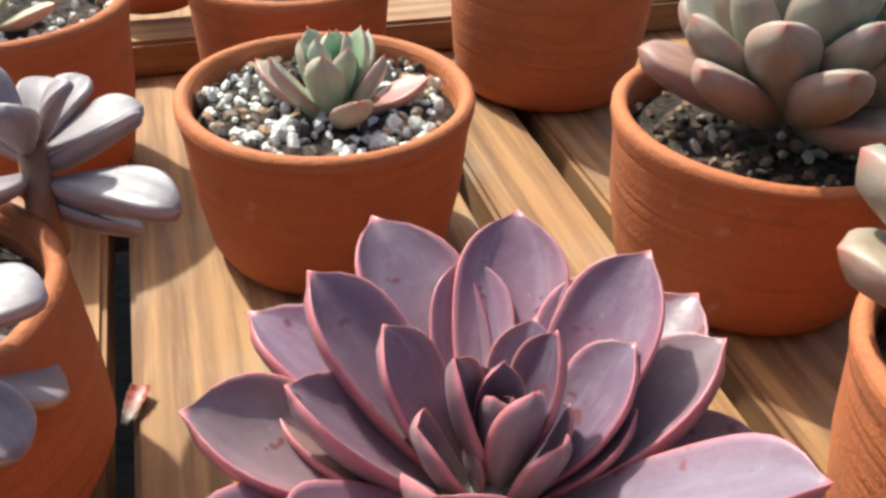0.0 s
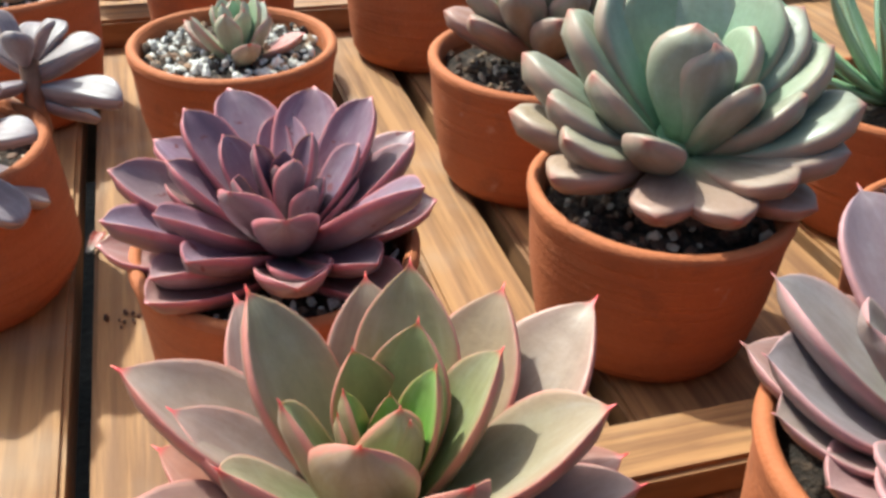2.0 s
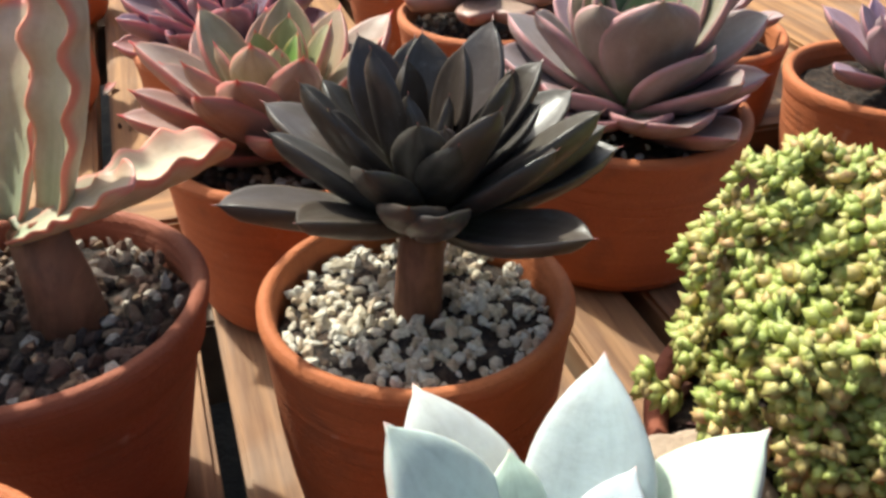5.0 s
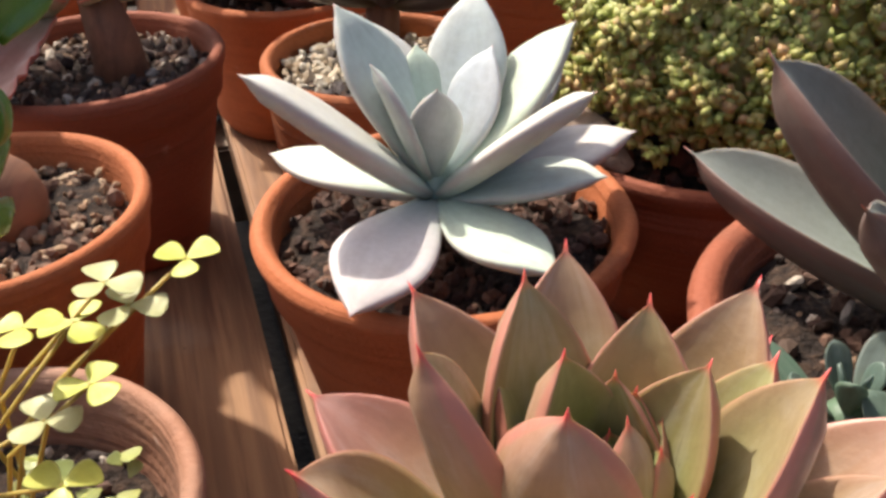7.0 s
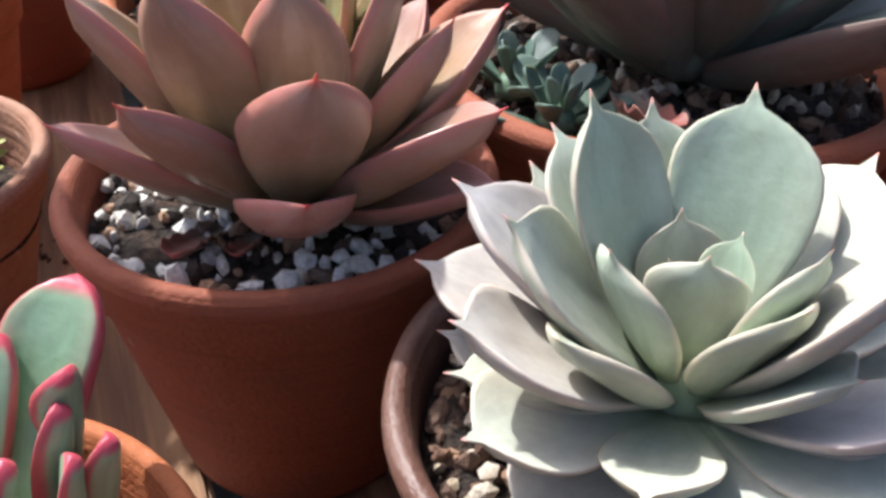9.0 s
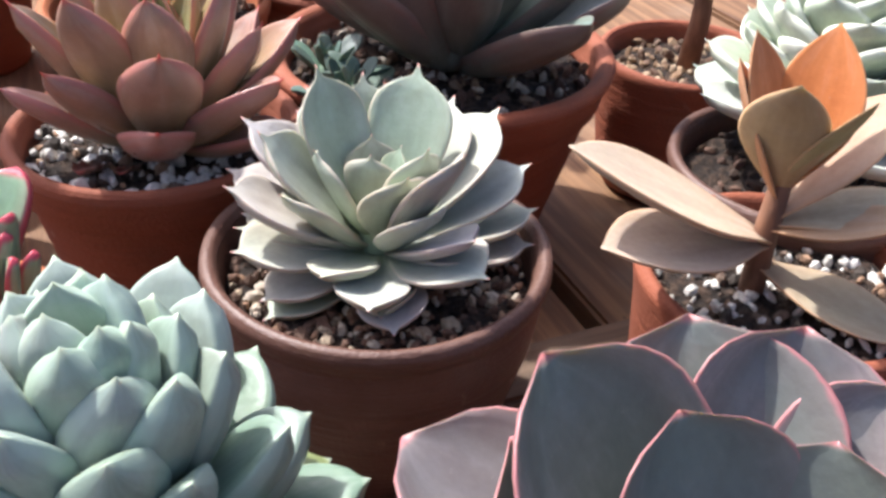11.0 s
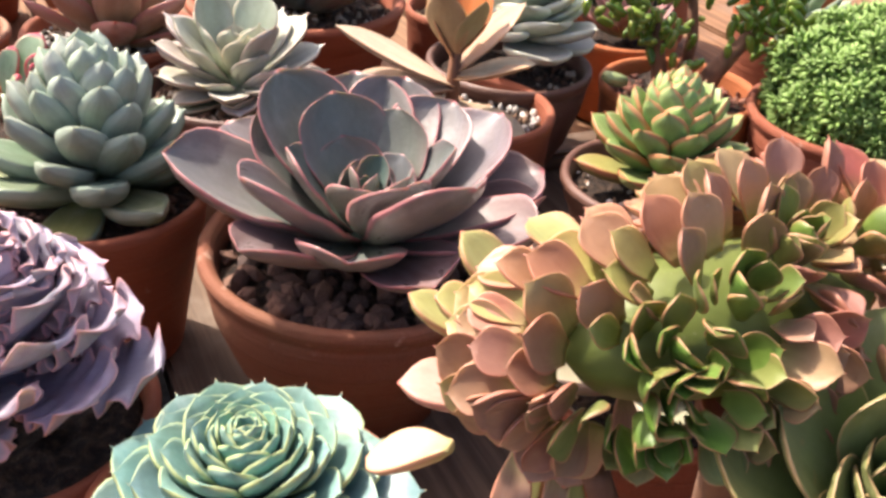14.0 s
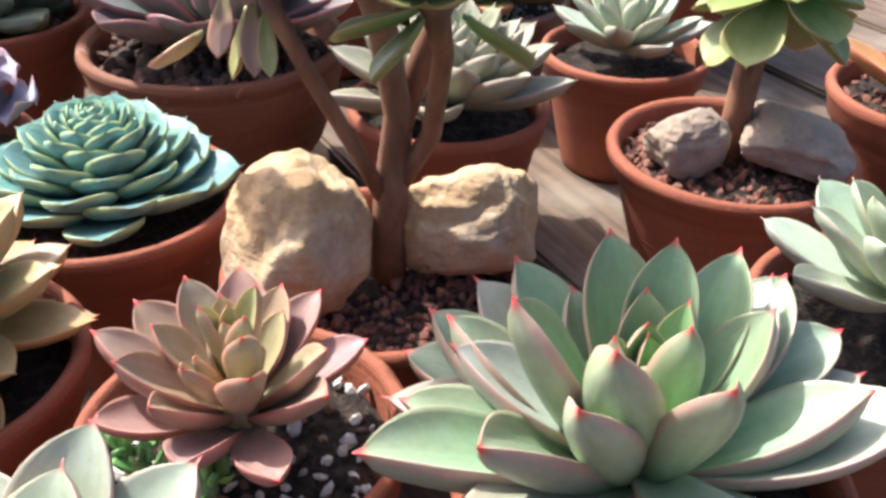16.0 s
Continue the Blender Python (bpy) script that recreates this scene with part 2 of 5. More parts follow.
ROCK_GREY = rock_material("grey_rock", (0.34, 0.25, 0.18), (0.26, 0.22, 0.19), (0.48, 0.36, 0.26))
STEM = wood_material("succulent_stem", (0.26, 0.12, 0.065), (0.15, 0.065, 0.035), knots=False, wear=0.4)


# ---------------------------------------------------------------- mesh helpers
def to_mesh(name, bm, material, smooth=True):
    me = bpy.data.meshes.new(name)
    bm.to_mesh(me)
    bm.free()
    me.materials.append(material)
    if smooth:
        me.polygons.foreach_set("use_smooth", [True] * len(me.polygons))
    return me


def part(name, bm, material, parent, label="", smooth=True):
    ob = new(name, bm if isinstance(bm, bpy.types.Mesh) else to_mesh(name, bm, material, smooth))
    ob.parent = parent
    if label:
        tagged(ob, label)
    return ob


def lathe(profile, steps=56, wobble=0.0, seed=0):
    """A turned shape from (radius, height) pairs."""
    bm = bmesh.new()
    rings = []
    for r, z in profile:
        ring = []
        for k in range(steps):
            a = 2 * math.pi * k / steps
            w = 1 + wobble * noise.noise((math.cos(a) * 1.3 + seed, math.sin(a) * 1.3, z * 20))
            ring.append(bm.verts.new((r * w * math.cos(a), r * w * math.sin(a), z)))
        rings.append(ring)
    for lo, hi in zip(rings, rings[1:]):
        for k in range(steps):
            bm.faces.new((lo[k], lo[(k + 1) % steps], hi[(k + 1) % steps], hi[k]))
    bm.faces.new(rings[0][::-1])
    bm.faces.new(rings[-1])
    return bm


def straight_pot(r, h):
    """A plain planter: nearly straight wall, rounded foot and lip."""
    w = 0.10 * r
    out = [(0.70 * r, 0.0), (0.79 * r, 0.0025), (0.85 * r, 0.008), (0.885 * r, 0.018), (0.93 * r, 0.45 * h), (0.965 * r, 0.80 * h), (0.985 * r, h - 0.008),
           (r, h - 0.005), (r, h - 0.002), (r - 0.25 * w, h - 0.0005), (r - 0.55 * w, h), (r - 0.9 * w, h - 0.001), (r - 1.1 * w, h - 0.004),
           (r - 1.15 * w, h - 0.012), (0.80 * r, 0.5 * h), (0.72 * r, 0.2 * h), (0.5 * r, 0.15 * h)]
    return out


def taper_pot(r, h):
    """A thrown flower pot: tapering wall, thick rounded rim with a soft collar."""
    w = 0.105 * r
    out = [(0.60 * r, 0.0), (0.64 * r, 0.002), (0.66 * r, 0.006), (0.78 * r, 0.42 * h), (0.885 * r, 0.74 * h), (0.90 * r, 0.765 * h), (0.935 * r, 0.785 * h),
           (0.965 * r, 0.90 * h), (0.99 * r, h - 0.006), (r, h - 0.003), (r - 0.2 * w, h - 0.0008), (r - 0.5 * w, h), (r - 0.85 * w, h - 0.001),
           (r - 1.1 * w, h - 0.004), (r - 1.25 * w, h - 0.014), (0.72 * r, 0.5 * h), (0.6 * r, 0.2 * h), (0.4 * r, 0.15 * h)]
    return out


def bowl_pot(r, h):
    """A low bowl with a rolled lip."""
    w = 0.10 * r
    out = [(0.55 * r, 0.0), (0.60 * r, 0.002), (0.62 * r, 0.008), (0.80 * r, 0.35 * h), (0.92 * r, 0.65 * h), (0.965 * r, 0.86 * h), (0.955 * r, h - 0.010),
           (0.985 * r, h - 0.007), (r, h - 0.004), (r - 0.1 * w, h - 0.001), (r - 0.45 * w, h), (r - 0.8 * w, h - 0.001), (r - 1.1 * w, h - 0.005),
           (0.87 * r, h - 0.016), (0.72 * r, 0.5 * h), (0.55 * r, 0.2 * h), (0.3 * r, 0.15 * h)]
    return out


def belly_pot(r, h):
    """A plain planter with a low belly and a rounded foot."""
    w = 0.10 * r
    out = [(0.84 * r, 0.0), (0.94 * r, 0.003), (1.02 * r, 0.010), (1.06 * r, 0.22 * h), (1.05 * r, 0.45 * h), (1.02 * r, 0.75 * h), (r, h - 0.007), (r, h - 0.002), (r - 0.3 * w, h - 0.0004), (r - 0.6 * w, h),
           (r - 0.95 * w, h - 0.001), (r - 1.15 * w, h - 0.006), (0.86 * r, 0.5 * h), (0.75 * r, 0.2 * h), (0.5 * r, 0.15 * h)]
    return out


def soil_disc(r, z, seed, lump=0.0022):
    bm = bmesh.new()
    rings, steps = 9, 36
    mid = bm.verts.new((0, 0, z + 0.002))
    last = None
    for i in range(1, rings + 1):
        ring = []
        for k in range(steps):
            a = 2 * math.pi * k / steps
            x, y = r * i / rings * math.cos(a), r * i / rings * math.sin(a)
            ring.append(bm.verts.new((x, y, z + lump * noise.noise((x * 130 + seed, y * 130, seed)) * 2 - (0.004 if i == rings else 0))))
        for k in range(steps):
            if last is None:
                bm.faces.new((mid, ring[k], ring[(k + 1) % steps]))
            else:
                bm.faces.new((last[k], ring[k], ring[(k + 1) % steps], last[(k + 1) % steps]))
        last = ring
    return bm


ICO = bmesh.new()
bmesh.ops.create_icosphere(ICO, subdivisions=1, radius=1)
ICO_V = [v.co.copy() for v in ICO.verts]
ICO_F = [[v.index for v in f.verts] for f in ICO.faces]
ICO.free()


def grit_mesh(name, r, z, count, size, material, seed, spread=1.0, hole=0.0):
    """Loose stones over a round bed, joined into one mesh."""
    rng = random.Random(seed)
    verts, faces = [], []
    for _ in range(count):
        a, d = rng.uniform(0, 2 * math.pi), r * spread * math.sqrt(rng.uniform(hole * hole, 1))
        s = size * rng.uniform(0.55, 1.3) * (1.25 if rng.random() < 0.15 else 1)
        q = Euler([rng.uniform(0, 6.3) for _ in range(3)]).to_matrix()
        dims = Vector((s * rng.uniform(0.6, 1.7), s * rng.uniform(0.55, 1.1), s * rng.uniform(0.4, 0.9)))
        at = Vector((d * math.cos(a), d * math.sin(a), z + s * rng.uniform(-0.1, 0.55)))
        n0 = len(verts)
        for v in ICO_V:
            k = rng.uniform(0.84, 1.14)
            verts.append(q @ Vector((v.x * dims.x * k, v.y * dims.y * k, v.z * dims.z * k)) + at)
        faces += [[n0 + i for i in f] for f in ICO_F]
    me = bpy.data.meshes.new(name)
    me.from_pydata(verts, [], faces)
    me.materials.append(material)
    return me


LEAVES = {}


def leaf_mesh(shape, material, variant=0):
    """One succulent leaf, 1 long, root at the origin, pointing along x, upper face to +z. shape is a key of SHAPES; the variants differ
    in twist, sideways bend and fullness."""
    if (shape, material.name, variant) in LEAVES:
        return LEAVES[shape, material.name, variant]
    s = dict(w=0.24, t=0.07, vm=0.6, root=0.35, p=2.0, q=1.0, mucro=0.05, spike=0.10, curl=0.12, cup=0.25, back=0.0, wave=0.0, waves=6, nv=16, nk=20, flat=0.45, crease=0.0, side=0.9)
    s.update(SHAPES[shape])
    twist, bend, lift, full = ((0, 0, 0, 1), (9, 0.035, 0.03, 0.94), (-8, -0.03, -0.02, 1.05), (4, -0.045, 0.05, 1.0))[variant]
    bm = bmesh.new()
    layer = bm.verts.layers.float_vector.new("blade")
    nv, nk = s["nv"], s["nk"]
    rings = []
    for i in range(nv + 1):
        v = i / nv
        v = 0.55 * v + 0.45 * (1 - (1 - v) ** 1.7)
        body = min(1.0, v / (1 - s["mucro"])) if s["mucro"] else v
        if body < s["vm"]:
            f = s["root"] + (1 - s["root"]) * math.sin(math.pi / 2 * body / s["vm"]) ** 1.3
        else:
            k = (body - s["vm"]) / (1 - s["vm"])
            f = max(0.0, 1 - k ** s["p"]) ** s["q"]
        if s["mucro"] and v > 0.8:
            f = max(f, s["spike"] * (max(0.0, 1 - v) / 0.12) ** 1.2 if v > 0.88 else 0)
        f = max(f, 0.004)
        hw = s["w"] * f * (1 + (full - 1) * math.sin(math.pi * v))
        th = s["t"] * (0.55 + 0.45 * math.sin(math.pi * min(1, 0.15 + 0.8 * v))) * min(1.0, (f / 0.45) ** 0.8)
        zc = s["curl"] * v * v + s["back"] * v ** 4 + lift * v * v * (1 - v) * 2.4
        yc = bend * math.sin(math.pi * v) * 0.8
        tw = radians(twist) * v
        ring = []
        for k in range(nk):
            a = 2 * math.pi * k / nk
            c, sn = math.cos(a), math.sin(a)
            u = abs(c)
            y = hw * math.copysign(u ** s["side"], c)
            z = math.copysign(th * abs(sn) ** s["side"], sn) * (s["flat"] if sn > 0 else 1) + s["cup"] * hw * u ** 2.2
            rib = s["crease"] * hw * (1 - u * u) ** 5
            z += -rib if sn > 0 else -0.35 * rib
            if s["wave"]:
                z += s["wave"] * u ** 2 * math.sin(s["waves"] * math.pi * v + (1.7 if c > 0 else 0) + variant) * min(1, 1.8 * v)
                y *= 1 + 1.2 * s["wave"] * u * math.sin(s["waves"] * 1.7 * math.pi * v + 2 * variant)
            y, z = y * math.cos(tw) - z * math.sin(tw), y * math.sin(tw) + z * math.cos(tw)
            vert = bm.verts.new((v - 0.3 * zc * max(0.0, s["curl"]), y + yc, z + zc))
            vert[layer] = (u, v, 0.5 + 0.5 * max(-1.0, min(1.0, 3.0 * sn)))
            ring.append(vert)
        rings.append(ring)
    for lo, hi in zip(rings, rings[1:]):
        for k in range(nk):
            bm.faces.new((lo[k], lo[(k + 1) % nk], hi[(k + 1) % nk], hi[k]))
    bm.faces.new(rings[0][::-1])
    bm.faces.new(rings[-1])
    bmesh.ops.recalc_face_normals(bm, faces=bm.faces)
    LEAVES[shape, material.name, variant] = to_mesh("leaf_" + shape, bm, material)
    return LEAVES[shape, material.name, variant]


SHAPES = {
    "ghost": dict(w=0.185, t=0.070, vm=0.58, p=1.9, q=0.95, mucro=0.02, curl=0.04, cup=0.10, root=0.30, back=-0.05, flat=0.75, crease=0.03),
    "round": dict(w=0.33, t=0.10, vm=0.60, p=2.5, q=0.8, mucro=0.03, curl=0.10, cup=0.20, root=0.30, nv=11, nk=12),
    "pointed": dict(w=0.192, t=0.082, vm=0.58, p=2.1, mucro=0.03, curl=0.15, cup=0.36, crease=0.06, root=0.42, flat=0.4, side=0.78),
    "broad": dict(w=0.235, t=0.080, vm=0.61, p=2.4, q=0.9, mucro=0.035, curl=0.15, cup=0.34, root=0.36, flat=0.4, crease=0.06, side=0.78),
    "mint": dict(w=0.176, t=0.092, vm=0.62, p=2.2, q=0.90, mucro=0.025, curl=0.14, cup=0.56, root=0.40, flat=0.35, crease=0.08, side=0.72),
    "purple": dict(w=0.195, t=0.086, vm=0.65, p=2.7, q=0.82, mucro=0.022, curl=0.14, cup=0.46, root=0.42, crease=0.06, flat=0.35, side=0.72),
    "dark": dict(w=0.168, t=0.078, vm=0.62, p=2.2, q=0.9, mucro=0.035, curl=0.14, cup=0.34, root=0.45, crease=0.06, side=0.8),
    "plump": dict(w=0.255, t=0.175, vm=0.66, p=2.5, q=0.72, mucro=0.02, curl=0.14, cup=0.12, root=0.36, flat=0.5, side=0.85),
    "gem": dict(w=0.225, t=0.120, vm=0.64, p=1.9, q=0.9, mucro=0.03, curl=0.14, cup=0.20, root=0.40, flat=0.4, crease=0.05, side=0.8),
    "chunk": dict(w=0.240, t=0.165, vm=0.66, p=2.1, q=0.80, mucro=0.025, curl=0.14, cup=0.14, root=0.40, flat=0.42, side=0.78),
    "spoon": dict(w=0.225, t=0.085, vm=0.66, p=2.7, q=0.8, mucro=0.0, curl=0.05, cup=0.15, root=0.28, back=-0.05),
    "lily": dict(w=0.245, t=0.066, vm=0.68, p=2.7, q=0.85, mucro=0.08, spike=0.20, curl=0.13, cup=0.24, root=0.28, back=-0.02, flat=0.45),
    "paddle": dict(w=0.305, t=0.052, vm=0.62, p=2.7, q=0.62, mucro=0.025, curl=0.20, cup=0.36, root=0.26, back=-0.03, crease=0.07, side=0.78, wave=0.010, waves=4),
    "shell": dict(w=0.33, t=0.095, vm=0.66, p=2.8, mucro=0.045, side=0.75, curl=0.14, cup=0.22, root=0.4, nv=13, nk=16),
    "frill": dict(w=0.40, t=0.045, vm=0.70, p=3.5, q=0.65, mucro=0.0, curl=0.20, cup=0.20, root=0.3, wave=0.070, waves=11, nv=36, nk=22),
    "ruffle": dict(w=0.28, t=0.05, vm=0.80, p=4.0, q=0.7, mucro=0.0, curl=0.10, cup=0.36, root=0.42, wave=0.024, waves=9, nv=34),
    "oval": dict(w=0.22, t=0.035, vm=0.52, p=2.2, mucro=0.01, curl=0.06, cup=0.18, root=0.22),
    "aeon": dict(w=0.315, t=0.060, vm=0.68, p=2.8, q=0.80, mucro=0.04, spike=0.12, curl=0.22, cup=0.34, root=0.30, back=-0.10, flat=0.4, side=0.8),
    "bean": dict(w=0.24, t=0.26, vm=0.62, p=3.0, q=0.6, mucro=0.0, curl=0.06, cup=0.0, root=0.4, nv=8, nk=10, flat=0.8),
    "scale": dict(w=0.40, t=0.075, vm=0.64, p=2.6, q=0.85, mucro=0.07, spike=0.14, curl=0.16, cup=0.30, back=-0.10, root=0.4, nv=11, nk=14, flat=0.5, side=0.8),
    "needle": dict(w=0.05, t=0.05, vm=0.3, p=1.6, mucro=0.0, curl=0.10, cup=0.0, root=0.8, nv=8, nk=8),
    "clover": dict(w=0.50, t=0.02, vm=0.7, p=4.0, mucro=0.0, curl=0.02, cup=0.10, root=0.15, nv=10, nk=10),
}


def tint(a, b, k):
    return tuple(x + (y - x) * k for x, y in zip(a, b))


def add_leaf(parent, shape, material, at, az, el, length, color, wide=1.0, roll=0.0, thick=1.0):
    ob = new("leaf", leaf_mesh(shape, material, int(abs(az) * 7.3 + abs(el) * 3.1 + length * 9000) % 4))
    ob.parent = parent
    m = Matrix.Translation(at) @ pose(0, 0, 0, 0, 0, az) @ pose(0, 0, 0, 0, -el, 0) @ pose(0, 0, 0, roll, 0, 0)
    ob.matrix_local = m @ Matrix.Diagonal((length, length * wide, length * thick, 1))
    ob.color = (*color, 1)
    return ob


def rosette(parent, at, shape, material, count, length, outer, inner, el=(8, 82), phase=0.0, hand=1, rise=0.012, shrink=0.25, bend=1.0,
            wide=(1.0, 1.0), seed=0, jitter=6.0, lean=(0.0, 0.0), core=0.006, power=1.0, keep=None, old=None):
    """A spiral of leaves about a short stem, from the lowest and longest to the heart."""
    rng = random.Random(seed)
    base = part("rosette", lathe([(core, 0.0), (core * 1.05, rise * 0.5), (core * 0.7, rise), (core * 0.2, rise + 0.002)], 14), material, parent)
    base.matrix_local = Matrix.Translation(at) @ pose(0, 0, 0, lean[0], lean[1], 0)
    base.color = (*inner, 1)
    for i in range(count):
        k = i / max(1, count - 1)
        az = phase + hand * 137.508 * i + rng.uniform(-jitter, jitter)
        tilt = el[0] + (el[1] - el[0]) * k ** bend + rng.uniform(-jitter, jitter) * 0.6
        size = length * (1 - (1 - shrink) * k ** power) * rng.uniform(0.94, 1.05)
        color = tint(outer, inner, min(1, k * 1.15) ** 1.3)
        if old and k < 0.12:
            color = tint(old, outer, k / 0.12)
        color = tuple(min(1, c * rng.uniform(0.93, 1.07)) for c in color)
        d = core * (0.85 - 0.75 * k)
        root = Vector((d * math.cos(radians(az)), d * math.sin(radians(az)), 0.001 + rise * k))
        add_leaf(base, shape, material, root, az, tilt, size, color, tint((wide[0],), (wide[1],), k)[0], rng.uniform(-5, 5))
    return base


def placed_rosette(parent, at, leaves, shape, material, outer, inner, rise=0.008, wide=(1.0, 1.0), core=0.007, seed=0, heart=8, old=None, even=0.35, heart_size=0.50, fade=1.0):
    """A rosette whose leaves are set one by one; a few short ones close the heart."""
    rng = random.Random(seed)
    at = Vector(at) - parent.location
    base = part("rosette", lathe([(core, -0.008), (core * 1.05, rise * 0.5), (core * 0.6, rise), (core * 0.2, rise + 0.002)], 14), material, parent)
    base.matrix_local = Matrix.Translation(at)
    base.color = (*inner, 1)
    top = max(l for _, _, l in leaves) / 1000
    look_up = SHAPES[shape].get("curl", 0.12) + SHAPES[shape].get("back", 0.0)
    for az, el, mm in leaves:
        length = mm / 1000
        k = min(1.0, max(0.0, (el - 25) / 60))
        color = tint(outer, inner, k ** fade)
        if old and el < 22:
            color = tint(old, outer, max(0, el) / 22)
        color = tuple(min(1, c * rng.uniform(0.92, 1.08)) for c in color)
        d = core * (1.0 - 0.6 * k)
        root = Vector((d * math.cos(radians(az)), d * math.sin(radians(az)), rise * k))
        tip = Vector((length * math.cos(radians(el)) * math.cos(radians(az)), length * math.cos(radians(el)) * math.sin(radians(az)), length * math.sin(radians(el))))
        way = tip - root
        flat = math.hypot(way.x, way.y)
        turn = math.degrees(math.atan2(way.y, way.x)) if flat > 0.004 else az
        add_leaf(base, shape, material, root, turn, math.degrees(math.atan2(way.z, flat)) - math.degrees(math.atan(look_up)),
                 way.length / math.sqrt(1 + look_up ** 2), color, (wide[0] + (wide[1] - wide[0]) * k) * min(1.5, (top / length) ** even) * rng.uniform(0.94, 1.06), rng.uniform(-5, 5))
    for i in range(heart):
        add_leaf(base, shape, material, (0, 0, rise), 40 + 137.5 * i, 62 + 3.2 * i, top * (heart_size - 0.035 * i), inner, wide[1] * 0.9)
    return base


def leaf_between(parent, shape, material, root, tip, color, wide=1.0, roll=0.0, thick=1.0):
    """A leaf from a root to a tip, both in the parent's own frame."""
    way = Vector(tip) - Vector(root)
    up = SHAPES[shape].get("curl", 0.12) + SHAPES[shape].get("back", 0.0)
    az = math.degrees(math.atan2(way.y, way.x))
    el = math.degrees(math.atan2(way.z, math.hypot(way.x, way.y))) - math.degrees(math.atan(up))
    return add_leaf(parent, shape, material, root, az, el, way.length / math.sqrt(1 + up * up), color, wide, roll, thick)


def stalk(parent, points, radii, material, name="stem", steps=12, label=""):
    """A round stem through points, with a radius at each."""
    bm = bmesh.new()
    rings = []
    pts = [Vector(p) for p in points]
    for n, p in enumerate(pts):
        way = (pts[min(n + 1, len(pts) - 1)] - pts[max(n - 1, 0)]).normalized()
        side = way.cross(Vector((0.31, 0.9, 0.2))).normalized()
        up = way.cross(side)
        rings.append([bm.verts.new(p + radii[n] * (1 + 0.12 * noise.noise((k * 1.1, n * 0.7, 3))) * (math.cos(2 * math.pi * k / steps) * side + math.sin(2 * math.pi * k / steps) * up)) for k in range(steps)])
    for lo, hi in zip(rings, rings[1:]):
        for k in range(steps):
            bm.faces.new((lo[k], lo[(k + 1) % steps], hi[(k + 1) % steps], hi[k]))
    bm.faces.new(rings[0][::-1])
    bm.faces.new(rings[-1])
    bmesh.ops.recalc_face_normals(bm, faces=bm.faces)
    return part(name, bm, material, parent, label)


POT_COUNT = [0]


def potted(label, xy, r, h, kind, clay, grit=None, count=0, size=0.0022, soil=SOIL, level=0.010, z=0.0, category="potted plant", group="potted succulents on the table", spread=0.84):
    """A pot with its soil, standing on the table. Plants are added as parts."""
    POT_COUNT[0] += 1
    seed = POT_COUNT[0]
    thing = tagged(new("potted_succulent"), label, category, group)
    thing.location = (xy[0], xy[1], z)
    body = part("pot", lathe(kind(r, h), 64, 0.012, seed), clay, thing)
    body.rotation_euler.z = seed * 1.3
    top = h - level
    part("soil", soil_disc(0.875 * r, top, seed), soil, thing)
    if grit:
        g = part("gravel", grit_mesh("gravel", r, top, count, size, grit, seed, spread), grit, thing)
        tagged(g, kind="stuff")
    return thing

# Leaves of the large rosettes: the way to the tip (degrees round, degrees up) and the length in millimetres.
PURPLE_AT = (0.05, 0.16, 0.064)
PURPLE_LEAVES = [
    (123, 34, 68.0), (88, 35, 65.9), (45, 50, 61.0), (152, 42, 61.2), (101, 34, 55.0), (60, 36, 56.7), (43, 26, 64.1), (154, 22, 66.1),
    (151, 53, 45.0), (77, 46, 39.7), (26, 52, 45.1), (21, 36, 57.6), (190, 29, 66.7), (184, 39, 51.8), (110, 62, 30.4), (24, 60, 28.6),
    (208, 60, 35.2), (200, 73, 20.8), (318, 64, 32.4), (333, 36, 69.7), (9, 45, 36.8), (331, 32, 48.5), (217, 25, 69.9), (224, 32, 57.6),
    (252, 50, 50.6), (283, 40, 57.8), (249, 25, 61.5), (238, 17, 63.7), (288, 21, 55.5), (315, 20, 56.1),
]
GREEN_RED_AT = (0.1, 0.026, 0.074)
GREEN_RED_LEAVES = [
    (136, 31, 70.4), (104, 46, 62.5), (87, 59, 65.2), (56, 48, 65.2), (38, 37, 75.3), (147, 51, 67.4), (73, 70, 53.9), (127, 70, 47.9),
    (20, 63, 56.9), (355, 46, 67.9), (199, 64, 52.9), (184, 74, 39.9), (300, 83, 45.2), (263, 65, 58.7), (220, 49, 61.0), (179, 36, 60.3),
    (176, 35, 74.7), (215, 32, 71.6), (202, 19, 69.1), (250, 38, 70.1), (265, 45, 67.9), (302, 55, 62.1), (348, 31, 65.2), (306, 33, 61.8),
]
BLACK_AT = (0.168, -0.086, 0.103)
BLACK_LEAVES = [
    (149, 20, 70.9), (194, 54, 62.0), (120, 12, 71.4), (125, 52, 63.3), (97, 41, 65.1), (95, 57, 60.0), (55, 57, 66.2), (202, 75, 61.0),
    (147, 84, 53.0), (37, 75, 56.5), (28, 48, 61.8), (39, 24, 68.5), (340, 63, 60.1), (49, 48, 38.5), (79, 51, 33.6), (237, 80, 46.5),
    (353, 80, 43.3), (360, 31, 64.4), (344, 40, 69.2), (309, 55, 62.0), (208, 18, 69.2), (268, 34, 54.2), (231, 23, 58.2), (321, 16, 65.6),
    (270, 62, 50.0), (300, 70, 40.0), (100, 66, 26.0),
]
GHOST_AT = (0.195, -0.238, 0.094)
